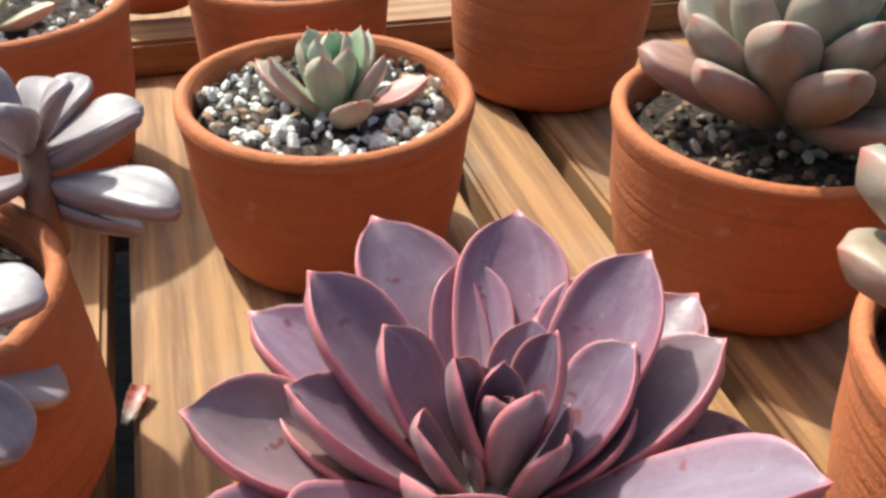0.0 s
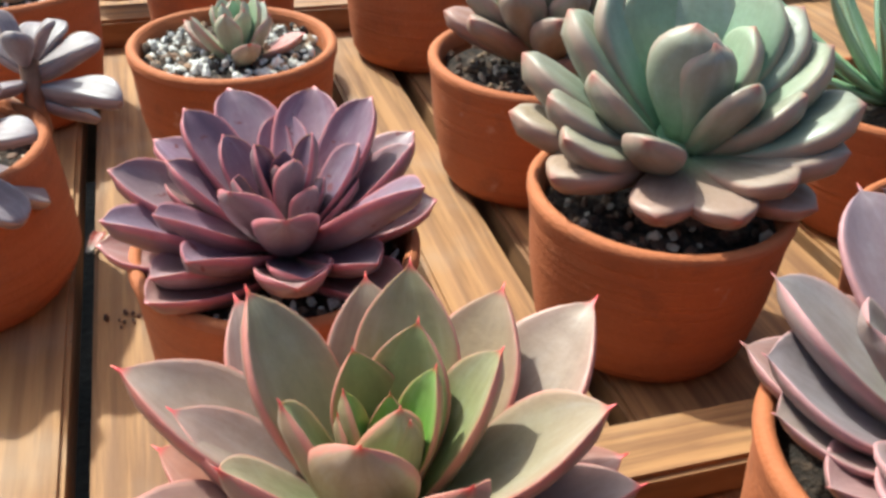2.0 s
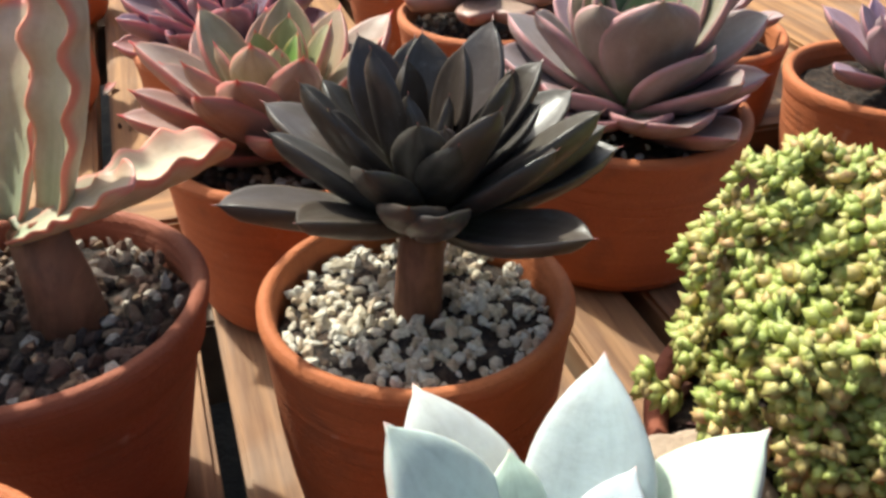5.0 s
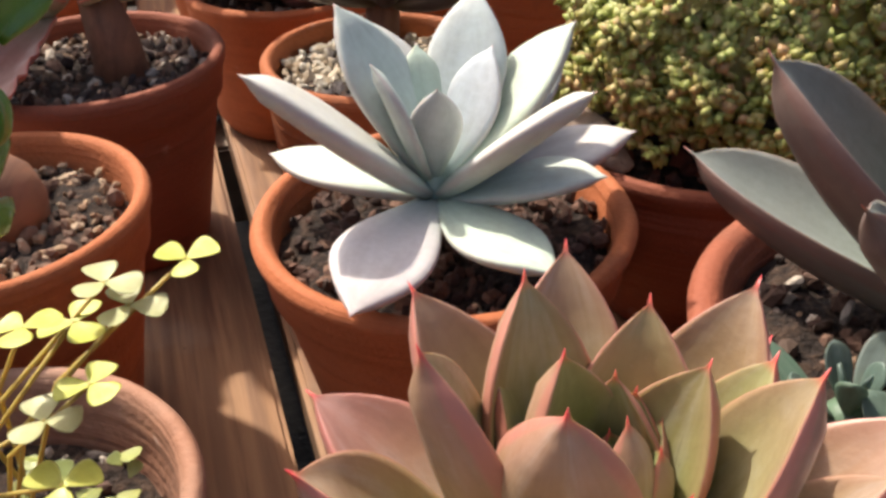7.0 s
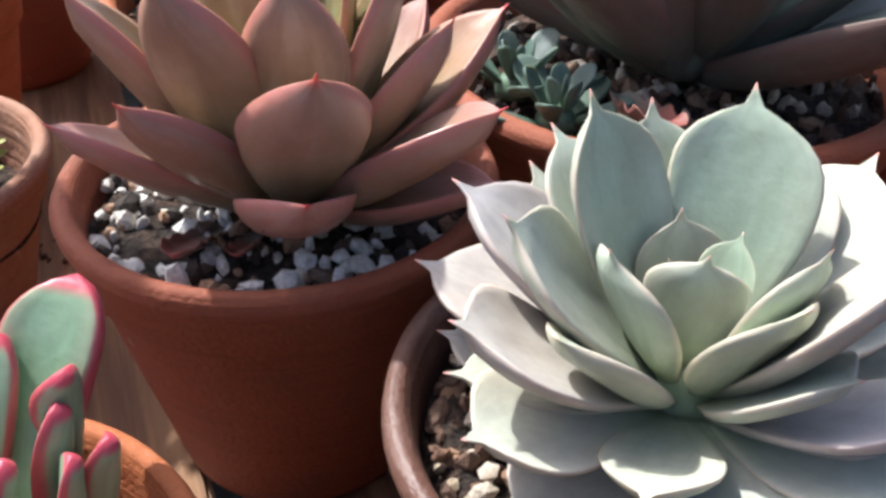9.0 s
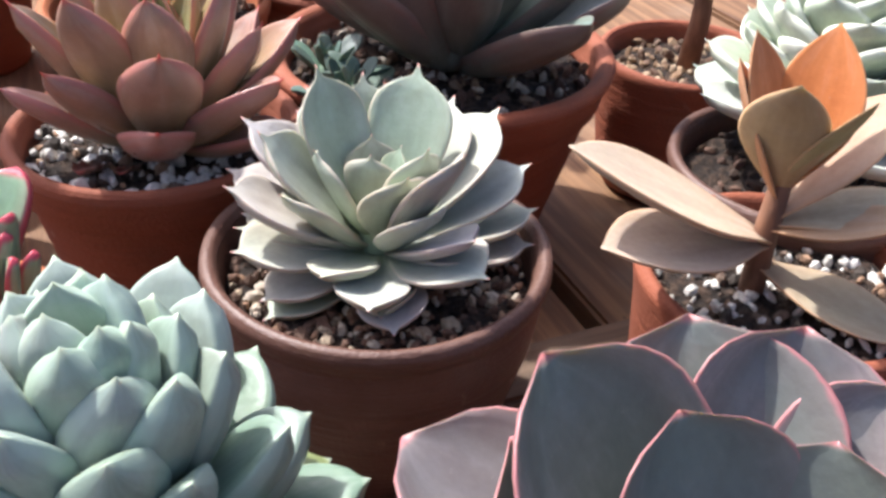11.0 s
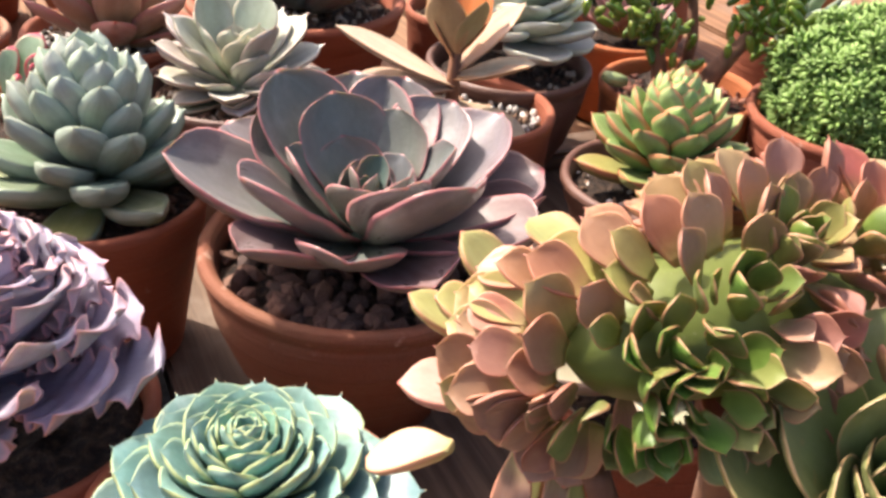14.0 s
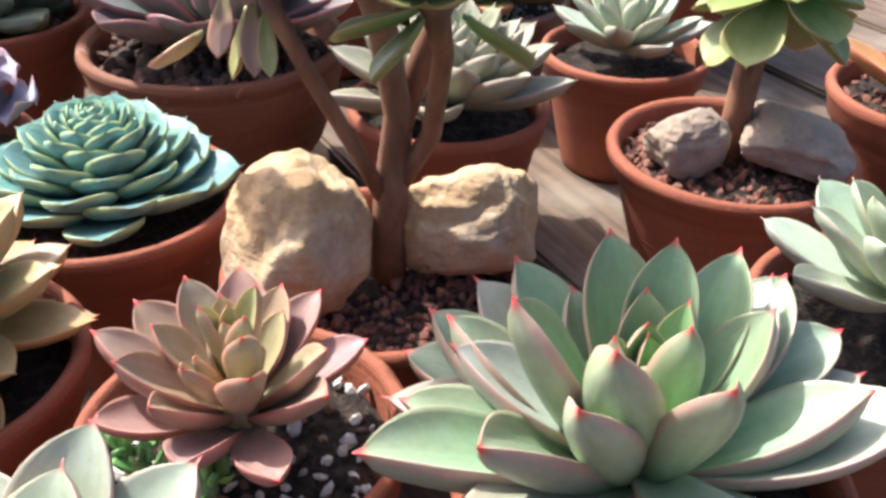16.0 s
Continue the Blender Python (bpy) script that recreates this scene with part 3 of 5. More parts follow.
GHOST_LEAVES = [
    (155, 61, 61.3), (124, 45, 60.0), (71, 54, 63.0), (29, 44, 64.2), (104, 59, 44.8), (199, 69, 46.5), (47, 58, 46.2), (207, 43, 70.9),
    (159, 4, 56.0), (330, 42, 64.7), (18, 10, 64.2), (341, 17, 52.3), (306, 3, 55.1), (253, 1, 61.8), (281, 75, 39.6),
    (41, 29, 59.2),
]
AGAVE_AT = (0.226, -0.376, 0.082)
AGAVE_LEAVES = [
    (191, 70, 78.1), (134, 53, 72.4), (118, 71, 71.8), (92, 52, 73.2), (67, 70, 66.9), (46, 57, 73.1), (244, 76, 75.6), (144, 84, 66.2),
    (75, 81, 58.3), (341, 87, 57.0), (26, 74, 63.7), (300, 66, 66.0), (282, 65, 76.0), (359, 66, 72.7), (353, 50, 65.7), (12, 40, 73.3), (199, 53, 75.9),
    (151, 33, 67.5), (245, 60, 81.3), (204, 30, 63.6), (238, 43, 67.9), (285, 46, 81.1), (325, 34, 75.6), (333, 18, 61.2), (282, 29, 65.7),
    (46, 38, 66.5),
]
LILY_AT = (0.3086, -0.4557, 0.086)
LILY_LEAVES = [
    (131, 61, 60.6), (99, 53, 57), (67, 57, 60), (78, 56, 47), (110, 58, 43), (99, 68, 36), (125, 43, 58), (55, 38, 58),
    (37, 34, 62), (135, 58, 46), (127, 33, 55), (156, 37, 60), (181, 49, 55), (247, 80, 37), (200, 62, 44), (320, 66, 46),
    (291, 58, 45), (319, 54, 56), (21, 20, 58), (14, 6, 56), (213, 41, 46), (155, 15, 58), (199, 33, 57), (300, 42, 44),
    (308, 29, 50), (309, 16, 52), (158, 1, 50), (210, 16, 52), (246, 19, 44), (266, 12, 50), (219, -1, 46), (275, 0, 47),
]
GREY_PINK_AT = (0.376, -0.624, 0.084)
GREY_PINK_LEAVES = [
    (132, 46, 86), (92, 38, 86), (73, 38, 85), (113, 55, 68), (64, 54, 62), (48, 36, 80), (33, 29, 90), (16, 15, 91),
    (352, 52, 62), (44, 55, 42), (83, 62, 37), (110, 52, 48), (140, 40, 76), (140, 20, 90), (178, 52, 56), (182, 27, 95),
    (211, 38, 76), (151, 72, 34), (319, 60, 46), (292, 50, 60), (312, 40, 78), (330, 19, 86), (0, 15, 84), (225, 20, 78),
    (262, 24, 72), (290, 15, 74), (245, 62, 40), (20, 72, 34),
]
MINT_AT = (0.49, -0.962, 0.086)
MINT_LEAVES = [
    (89, 50, 64.5), (64, 61, 62.0), (42, 45, 65.7), (35, 25, 73.5), (116, 36, 65.4), (133, 18, 71.0), (177, 59, 69.5), (105, 43, 51.5),
    (80, 68, 49.6), (85, 52, 38.7), (226, 65, 66.2), (282, 80, 56.1), (17, 49, 55.6), (153, 37, 64.9), (207, 37, 67.9), (161, 14, 64.4),
    (222, 53, 61.2), (277, 61, 63.5), (22, 13, 77.0), (346, 32, 61.9), (186, 20, 78.1), (130, -2, 80.5), (89, 81, 44.7),
]
LAVENDER_AT = (0.254, 0.064, 0.074)
LAVENDER_LEAVES = [
    (155, 29, 73.5), (109, 30, 84.2), (130, 54, 64.8), (143, 78, 75.1), (108, 64, 66.7), (73, 68, 62.4), (26, 64, 71.7), (44, 65, 53.0),
    (47, 77, 40.9), (213, 70, 54.2), (331, 72, 56.9), (13, 57, 65.0), (175, 22, 68.6), (187, 15, 64.5), (224, 23, 62.0), (302, 42, 64.0),
    (282, 17, 69.9), (306, 28, 69.9), (237, 14, 66.0), (352, 40, 73.6), (12, 61, 85.0), (235, 58, 70.0), (274, 58, 76.0), (190, 45, 68.0),
]

ROUND_AT = (0.194, 0.218, 0.080)
ROUND_LEAVES = [
    (122, 64, 68), (284, 72, 54), (160, 45, 70), (139, 58, 72), (38, 60, 72), (257, 78, 58), (4, 40, 70), (345, 26, 72),
    (335, 14, 66), (335, 38, 56), (308, 12, 58), (325, -4, 60), (255, 0, 56), (200, 42, 54), (245, 28, 52), (167, 26, 72),
    (178, 10, 68), (196, 26, 62), (214, 18, 60), (215, 3, 62), (285, 2, 58), (22, 50, 72), (75, 64, 68), (95, 80, 50),
    (10, 66, 56), (90, 40, 68), (60, 30, 68), (120, 30, 66), (310, 52, 50),
]
ROSE_AT = (0.391, -0.928, 0.088)
ROSE_LEAVES = [
    (117, 45, 42), (164, 35, 46), (195, 45, 42), (160, 52, 36), (100, 58, 34), (286, 72, 38), (60, 45, 38), (44, 35, 41),
    (38, 58, 32), (13, 24, 40), (315, 38, 41), (283, 55, 39), (228, 42, 39), (194, 18, 40), (225, 60, 34), (215, 68, 30),
    (150, 76, 28), (349, 73, 26), (285, 18, 40), (250, 26, 40), (340, 48, 38), (88, 36, 44), (135, 30, 45),
]


# ---------------------------------------------------------------- table and ground
TABLE_TURN = radians(19.5)
U, V = Vector((math.cos(TABLE_TURN), math.sin(TABLE_TURN), 0)), Vector((-math.sin(TABLE_TURN), math.cos(TABLE_TURN), 0))


def plank(name, u0, u1, v0, v1, z0, z1, material, parent, along="v"):
    """A sawn board with eased edges; its grain runs along its own y."""
    wide, long = (u1 - u0, v1 - v0) if along == "v" else (v1 - v0, u1 - u0)
    bm = bmesh.new()
    bmesh.ops.create_cube(bm, size=1, matrix=Matrix.Diagonal((wide, long, z1 - z0, 1)))
    bmesh.ops.bevel(bm, geom=bm.edges[:], offset=0.0022, segments=2, affect="EDGES")
    ob = part(name, bm, material, parent, smooth=False)
    mid = U * (u0 + u1) / 2 + V * (v0 + v1) / 2 + Vector((0, 0, (z0 + z1) / 2))
    ob.matrix_local = Matrix.Translation(mid) @ Matrix.Rotation(TABLE_TURN + (0 if along == "v" else math.pi / 2), 4, "Z")
    return ob


table = tagged(new("plant_table"), "slatted pine plant table with crossbeams and dark gaps", "table")
# boards run on unseen to the left and back, keeping sun off the ground
FAR_GAPS = [-1.84, -1.70, -1.55, -1.40, -1.26, -1.12, -0.98, -0.84, -0.70, -0.56, -0.42, -0.275, -0.129, 0.018, 0.166, 0.2155, 0.362, 0.51, 0.66, 0.81]
NEAR_GAPS = [-1.80, -1.66, -1.52, -1.38, -1.24, -1.09, -0.94, -0.80, -0.66, -0.52, -0.38, -0.235, -0.09, 0.058, 0.204, 0.250, 0.398, 0.545, 0.69, 0.84, 0.99]
for gaps, v0, v1, wood in ((FAR_GAPS, 0.045, 2.60, PINE), (NEAR_GAPS, -0.52, 0.040, PINE_SHADE), (NEAR_GAPS, -1.75, -0.526, PINE_GREY)):
    for a, b in zip(gaps, gaps[1:]):
        plank("board", a + 0.0042, b - 0.0042, v0, v1, -0.022, 0.0, wood, table)
for v, wide, top, wood in ((0.036, 0.028, 0.017, PINE), (0.500, 0.034, 0.020, PINE), (-0.545, 0.030, 0.012, PINE_GREY)):
    plank("crossbeam", -1.82, 0.98, v, v + wide, 0.0, top, wood, table, "u")
for v in (2.54, 1.70, 0.86, 0.45, 0.0, -0.5, -1.0, -1.6):
    plank("rail", -1.80, 0.96, v, v + 0.04, -0.075, -0.022, PINE_GREY, table, "u")
for u in (-1.74, 0.9):
    for v in (2.54, -1.6):
        plank("leg", u, u + 0.06, v, v + 0.04, -0.70, -0.075, PINE_GREY, table)

# near-black ground colour stands in for shade seen through the board gaps
gm = Nodes("shade_dark_ground", 0.9)
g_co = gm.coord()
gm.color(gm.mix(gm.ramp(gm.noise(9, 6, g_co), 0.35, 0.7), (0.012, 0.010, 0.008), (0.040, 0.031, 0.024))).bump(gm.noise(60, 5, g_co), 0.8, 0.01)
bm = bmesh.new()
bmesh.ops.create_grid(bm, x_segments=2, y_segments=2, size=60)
ground = tagged(part("ground", bm, gm.mat, None), "ground plane under the table, coloured dark as if in deep shade", "ground", kind="structure")
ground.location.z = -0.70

# ---------------------------------------------------------------- leaf skins
PINK, RED = (0.55, 0.155, 0.17), (0.62, 0.05, 0.06)
M_PURPLE = leaf_material("purple_leaf", (0.50, 0.15, 0.17), (0.52, 0.14, 0.15), 0.09, 0.8, 0.955, root=(0.30, 0.27, 0.20), root_amount=0.5, bloom=0.22, rough=0.42, spots=0.85, spot_color=(0.15, 0.045, 0.05), under=(0.29, 0.19, 0.175), under_amount=0.55)
M_GREENRED = leaf_material("green_red_tip_leaf", (0.50, 0.15, 0.13), RED, 0.08, 0.7, 0.925, root=(0.20, 0.29, 0.08), root_amount=0.4, bloom=0.22, flush=(0.38, 0.22, 0.18), flush_amount=0.3, under=(0.34, 0.175, 0.14), under_amount=0.6)
M_ROUND = leaf_material("grey_green_leaf", (0.42, 0.22, 0.18), (0.34, 0.13, 0.10), 0.10, 0.4, 0.94, root=(0.17, 0.36, 0.19), root_amount=0.6, bloom=0.18, flush=(0.34, 0.22, 0.18), flush_amount=0.35, under=(0.25, 0.205, 0.15), under_amount=0.5)
M_LAVENDER = leaf_material("lavender_leaf", (0.50, 0.22, 0.23), (0.5, 0.13, 0.13), 0.08, 0.6, 0.955, root=(0.28, 0.36, 0.14), root_amount=0.6, bloom=0.25, under=(0.29, 0.20, 0.185), under_amount=0.6)
M_BLACK = leaf_material("black_leaf", None, (0.34, 0.10, 0.09), tip_start=0.96, root=(0.08, 0.085, 0.03), root_amount=0.6, rough=0.40, bloom=0.10, spots=0.35, spot_color=(0.10, 0.095, 0.09), glow=0.03, gloss=0.40)
M_GHOST = leaf_material("pale_blue_leaf", (0.50, 0.36, 0.35), (0.46, 0.28, 0.26), 0.06, 0.30, 0.97, root=(0.30, 0.44, 0.38), root_amount=0.6, rough=0.62, bloom=0.15, under=(0.46, 0.48, 0.46), under_amount=0.4)
M_AGAVE = leaf_material("red_leaf", (0.46, 0.155, 0.135), RED, 0.08, 0.6, 0.935, root=(0.42, 0.39, 0.19), root_amount=0.8, reach=0.92, bloom=0.30, flush=(0.42, 0.21, 0.185), flush_amount=0.4, rim=0.28, rough=0.40, under=(0.37, 0.185, 0.15), under_amount=0.55)
M_LILY = leaf_material("ivory_leaf", (0.60, 0.44, 0.36), (0.62, 0.26, 0.22), 0.05, 0.45, 0.955, root=(0.38, 0.46, 0.28), root_amount=0.7, bloom=0.2, rough=0.6)
M_BLUE = leaf_material("blue_green_leaf", (0.42, 0.52, 0.42), (0.42, 0.48, 0.36), 0.10, 0.45, 0.95, root=(0.16, 0.34, 0.16), root_amount=0.6, bloom=0.22, rough=0.42)
M_DARK = leaf_material("dark_bronze_leaf", (0.22, 0.085, 0.068), (0.30, 0.06, 0.05), 0.08, 0.45, 0.965, root=(0.20, 0.27, 0.22), root_amount=0.7, bloom=0.10, glow=0.06, under=(0.135, 0.082, 0.064), under_amount=0.85, reach=0.75)
M_GREYPINK = leaf_material("grey_pink_edge_leaf", (0.46, 0.16, 0.17), (0.46, 0.15, 0.16), 0.06, 0.75, 0.965, root=(0.10, 0.17, 0.125), root_amount=0.8, reach=0.7, bloom=0.2, rim=0.12, rough=0.38, under=(0.24, 0.185, 0.155), under_amount=0.6)
M_TEAL = leaf_material("teal_leaf", (0.40, 0.46, 0.20), (0.30, 0.18, 0.08), 0.10, 0.8, 0.965, root=(0.15, 0.30, 0.20), root_amount=0.4, bloom=0.18)
M_FRILL = leaf_material("lilac_frill_leaf", (0.58, 0.30, 0.32), None, 0.10, 0.85, root=(0.25, 0.26, 0.30), root_amount=0.4, bloom=0.30)
M_YELLOW = leaf_material("yellow_leaf", (0.62, 0.36, 0.13), (0.60, 0.12, 0.07), 0.10, 0.5, 0.95, root=(0.34, 0.36, 0.13), root_amount=0.6, bloom=0.12, flush=(0.54, 0.27, 0.16), flush_amount=0.35)
M_ROSE = leaf_material("rose_leaf", (0.48, 0.17, 0.14), RED, 0.08, 0.6, 0.925, under=(0.32, 0.165, 0.13), under_amount=0.5, root=(0.38, 0.31, 0.16), root_amount=0.4, bloom=0.18)
M_MINT = leaf_material("mint_leaf", (0.50, 0.24, 0.21), RED, 0.06, 0.6, 0.93, under=(0.36, 0.33, 0.25), under_amount=0.45, flush=(0.44, 0.30, 0.25), flush_amount=0.25, root=(0.22, 0.38, 0.12), root_amount=0.7, bloom=0.20, rough=0.45)
M_ORANGE_EDGE = leaf_material("lime_orange_edge_leaf", (0.50, 0.15, 0.08), (0.46, 0.08, 0.05), 0.09, 0.7, 0.94, root=(0.24, 0.40, 0.12), root_amount=0.8, bloom=0.12, rim=0.12, flush=(0.46, 0.20, 0.10), flush_amount=0.12)
M_WHITE_EDGE = leaf_material("white_edge_leaf", (0.72, 0.74, 0.62), None, 0.16, 0.9, root=(0.18, 0.30, 0.18), root_amount=0.5, bloom=0.2)
M_FELT = leaf_material("felted_leaf", (0.50, 0.28, 0.15), None, 0.06, 0.6, root=(0.36, 0.20, 0.10), root_amount=0.4, bloom=0.15, rough=0.85)
M_CREST = leaf_material("crest_leaf", (0.46, 0.17, 0.11), (0.40, 0.08, 0.06), 0.12, 0.6, 0.94, root=(0.20, 0.27, 0.05), root_amount=0.5, bloom=0.02)
M_AEONIUM = leaf_material("aeonium_leaf", (0.44, 0.26, 0.13), (0.40, 0.16, 0.09), 0.05, 0.7, 0.97, rim=0.10, flush=(0.30, 0.24, 0.10), flush_amount=0.35, root=(0.12, 0.26, 0.06), root_amount=0.7, bloom=0.10, rough=0.45, spots=0.3, spot_color=(0.3, 0.2, 0.08))
M_RUFFLE = leaf_material("ruffle_leaf", (0.58, 0.17, 0.13), (0.58, 0.20, 0.16), 0.12, 0.8, 0.93, flush=(0.52, 0.32, 0.24), flush_amount=0.5, root=(0.30, 0.38, 0.24), root_amount=0.5, bloom=0.2, rim=0.30)
M_JADE = leaf_material("jade_leaf", (0.34, 0.20, 0.06), None, 0.07, 0.4, root=(0.05, 0.15, 0.02), root_amount=0.4, bloom=0.04, rough=0.28)
M_CLOVER = leaf_material("clover_leaf", None, None, root=(0.38, 0.38, 0.06), root_amount=0.3, bloom=0.05, glow=0.3)
M_PADDLE = leaf_material("red_edge_green_leaf", (0.46, 0.05, 0.08), (0.46, 0.06, 0.09), 0.12, 0.9, 0.90, root=(0.26, 0.40, 0.18), root_amount=0.7, bloom=0.15, rough=0.4)
M_GRAPTO = leaf_material("mauve_leaf", (0.50, 0.40, 0.36), None, 0.08, 0.5, root=(0.20, 0.15, 0.155), root_amount=0.5, bloom=0.25, spots=0.4)
M_MOSS = leaf_material("green_leaf", None, None, root=(0.08, 0.15, 0.06), root_amount=0.5, bloom=0.12)

# ---------------------------------------------------------------- far end of the table
p = potted("small green rosette with red tips in a gritty clay pot", (-0.015, 0.346), 0.0546, 0.066, straight_pot, TERRA, WHITE_GRIT, 420, 0.0024, level=0.007)
rosette(p, (0.004, -0.006, 0.055), "gem", M_MINT, 15, 0.034, (0.34, 0.40, 0.27), (0.34, 0.52, 0.36), (16, 80), 20, 1, 0.008, 0.75, 0.7, seed=3, old=(0.36, 0.10, 0.09))

p = potted("purple rosette with pink leaf margins overhanging an orange clay pot", (0.048, 0.150), 0.0500, 0.072, straight_pot, TERRA, WHITE_GRIT, 130, 0.002, level=0.008)
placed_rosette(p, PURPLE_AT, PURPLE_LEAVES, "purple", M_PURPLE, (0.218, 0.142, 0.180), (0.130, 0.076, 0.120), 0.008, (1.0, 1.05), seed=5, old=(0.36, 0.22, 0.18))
rosette(p, (0.002, -0.002, 0.060), "purple", M_PURPLE, 8, 0.057, (0.30, 0.13, 0.12), (0.27, 0.15, 0.15), (4, 14), 50, 1, 0.004, 0.94, seed=6, wide=(1.1, 1.1))

p = potted("trailing mauve succulent with spoon leaves in an orange clay pot", (-0.112, 0.207), 0.053, 0.070, belly_pot, TERRA, MIXED_GRIT, 120, 0.002)
stalk(p, [(0.009, 0.061, 0.060), (0.033, 0.045, 0.056), (0.033, 0.043, 0.070), (0.029, 0.053, 0.086)], [0.005, 0.0048, 0.0045, 0.004], STEM)
stalk(p, [(0.006, 0.010, 0.054), (0.018, -0.010, 0.066), (0.030, -0.020, 0.080)], [0.0045, 0.004, 0.0036], STEM)
for root, tip, wd in (((0.029, 0.053, 0.080), (0.057, 0.068, 0.091), 1.0), ((0.030, 0.052, 0.078), (0.058, 0.063, 0.0915), 0.8), ((0.032, 0.049, 0.074), (0.0754, 0.0368, 0.0762), 0.72), ((0.032, 0.047, 0.070), (0.060, 0.046, 0.062), 0.7),
                      ((0.027, 0.053, 0.080), (0.005, 0.061, 0.096), 1.1), ((0.028, 0.055, 0.082), (0.023, 0.079, 0.093), 1.1), ((0.029, 0.051, 0.084), (0.033, 0.039, 0.104), 1.2), ((0.029, 0.055, 0.083), (0.039, 0.075, 0.096), 1.1), ((0.029, 0.047, 0.078), (0.021, 0.025, 0.080), 1.2),
                      ((0.027, 0.049, 0.076), (0.009, 0.029, 0.076), 1.1), ((0.028, 0.053, 0.086), (0.017, 0.059, 0.106), 1.0), ((0.030, 0.053, 0.086), (0.043, 0.055, 0.104), 1.0),
                      ((0.030, -0.020, 0.082), (0.0624, -0.0156, 0.0862), 1.25), ((0.031, -0.020, 0.074), (0.0580, -0.010, 0.0520), 1.45), ((0.032, -0.024, 0.074), (0.0606, -0.0392, 0.0600), 1.3), ((0.028, -0.018, 0.084), (0.042, 0.002, 0.098), 1.2),
                      ((0.028, -0.024, 0.078), (0.018, -0.052, 0.070), 1.2), ((0.026, -0.020, 0.080), (-0.002, -0.034, 0.084), 1.2), ((0.030, -0.024, 0.084), (0.044, -0.044, 0.094), 1.1)):
    leaf_between(p, "spoon", M_GRAPTO, root, tip, tint((0.21, 0.165, 0.185), (0.27, 0.23, 0.24), (root[0] * 1000 + tip[2] * 700) % 1), wd, thick=1.9)
rosette(p, (-0.021, 0.030, 0.070), "spoon", M_GRAPTO, 14, 0.030, (0.29, 0.23, 0.25), (0.27, 0.20, 0.24), (0, 75), 40, 1, 0.010, 0.5, 0.8, seed=12)

p = potted("orange clay pot with dark soil and a cream leaf", (-0.156, 0.385), 0.054, 0.079, straight_pot, TERRA, WHITE_GRIT, 150, 0.002)
rosette(p, (0.0, -0.01, 0.068), "pointed", M_MINT, 9, 0.032, (0.55, 0.50, 0.36), (0.40, 0.46, 0.30), (15, 75), 0, 1, 0.006, 0.6, 0.8, seed=14)
p = potted("orange clay pot with dark gritty soil", (-0.052, 0.463), 0.0484, 0.070, straight_pot, TERRA, WHITE_GRIT, 120, 0.002)
rosette(p, (0.0, 0.012, 0.060), "plump", M_ROUND, 10, 0.025, (0.30, 0.36, 0.26), (0.30, 0.40, 0.28), (15, 75), 0, 1, 0.006, 0.6, 0.8, seed=16)
p = potted("small orange clay pot standing on the far crossbeam", (-0.150, 0.545), 0.036, 0.055, straight_pot, TERRA, z=0.020)
rosette(p, (0.0, 0.0, 0.046), "plump", M_BLUE, 10, 0.025, (0.26, 0.36, 0.28), (0.30, 0.40, 0.28), (15, 75), 0, 1, 0.006, 0.6, 0.8, seed=17)
p = potted("tall orange clay pot with a round leafed succulent", (0.073, 0.506), 0.055, 0.110, straight_pot, TERRA)
rosette(p, (0.0, 0.0, 0.104), "plump", M_ROUND, 18, 0.045, (0.30, 0.30, 0.22), (0.30, 0.40, 0.28), (10, 80), 0, 1, 0.01, 0.4, 0.8, seed=18)

p = potted("grey green rosette with brownish leaf tips in an orange clay pot", (0.144, 0.340), 0.0559, 0.0690, straight_pot, TERRA, MIXED_GRIT, 220, 0.0024)
rosette(p, (0.004, -0.004, 0.068), "plump", M_ROUND, 38, 0.054, (0.195, 0.185, 0.14), (0.22, 0.37, 0.27), (6, 80), 30, 1, 0.026, 0.66, 0.75, seed=21, wide=(0.92, 0.92), old=(0.33, 0.13, 0.10))
p = potted("large grey green rosette with pinkish tips in a clay pot", (0.190, 0.209), 0.0534, 0.0695, straight_pot, TERRA, MIXED_GRIT, 220, 0.0024)
placed_rosette(p, ROUND_AT, ROUND_LEAVES, "plump", M_ROUND, (0.20, 0.245, 0.17), (0.23, 0.41, 0.285), 0.012, (1.05, 1.1), core=0.010, seed=24, heart=9, old=(0.31, 0.20, 0.14), even=0.3)

p = potted("lavender grey rosette with broad leaves in an orange clay pot", (0.252, 0.062), 0.0575, 0.0755, straight_pot, TERRA, WHITE_GRIT, 90, 0.002)
placed_rosette(p, LAVENDER_AT, LAVENDER_LEAVES, "broad", M_LAVENDER, (0.255, 0.195, 0.20), (0.19, 0.25, 0.12), 0.010, (1.25, 1.2), seed=25, heart=6, heart_size=0.6, old=(0.34, 0.17, 0.15))
rosette(p, (0.002, 0.0, 0.066), "broad", M_LAVENDER, 9, 0.066, (0.30, 0.17, 0.15), (0.34, 0.22, 0.20), (2, 18), 20, 1, 0.005, 0.94, seed=26)
p = potted("dusky mauve rosette in an orange clay pot", (0.312, 0.190), 0.050, 0.066, straight_pot, TERRA)
rosette(p, (0.0, 0.0, 0.062), "pointed", M_LAVENDER, 24, 0.05, (0.26, 0.19, 0.19), (0.24, 0.20, 0.17), (8, 80), 45, 1, 0.012, 0.3, 0.75, seed=27)
p = potted("thin grey green needle leaves in an orange clay pot", (0.318, 0.315), 0.048, 0.068, straight_pot, TERRA)
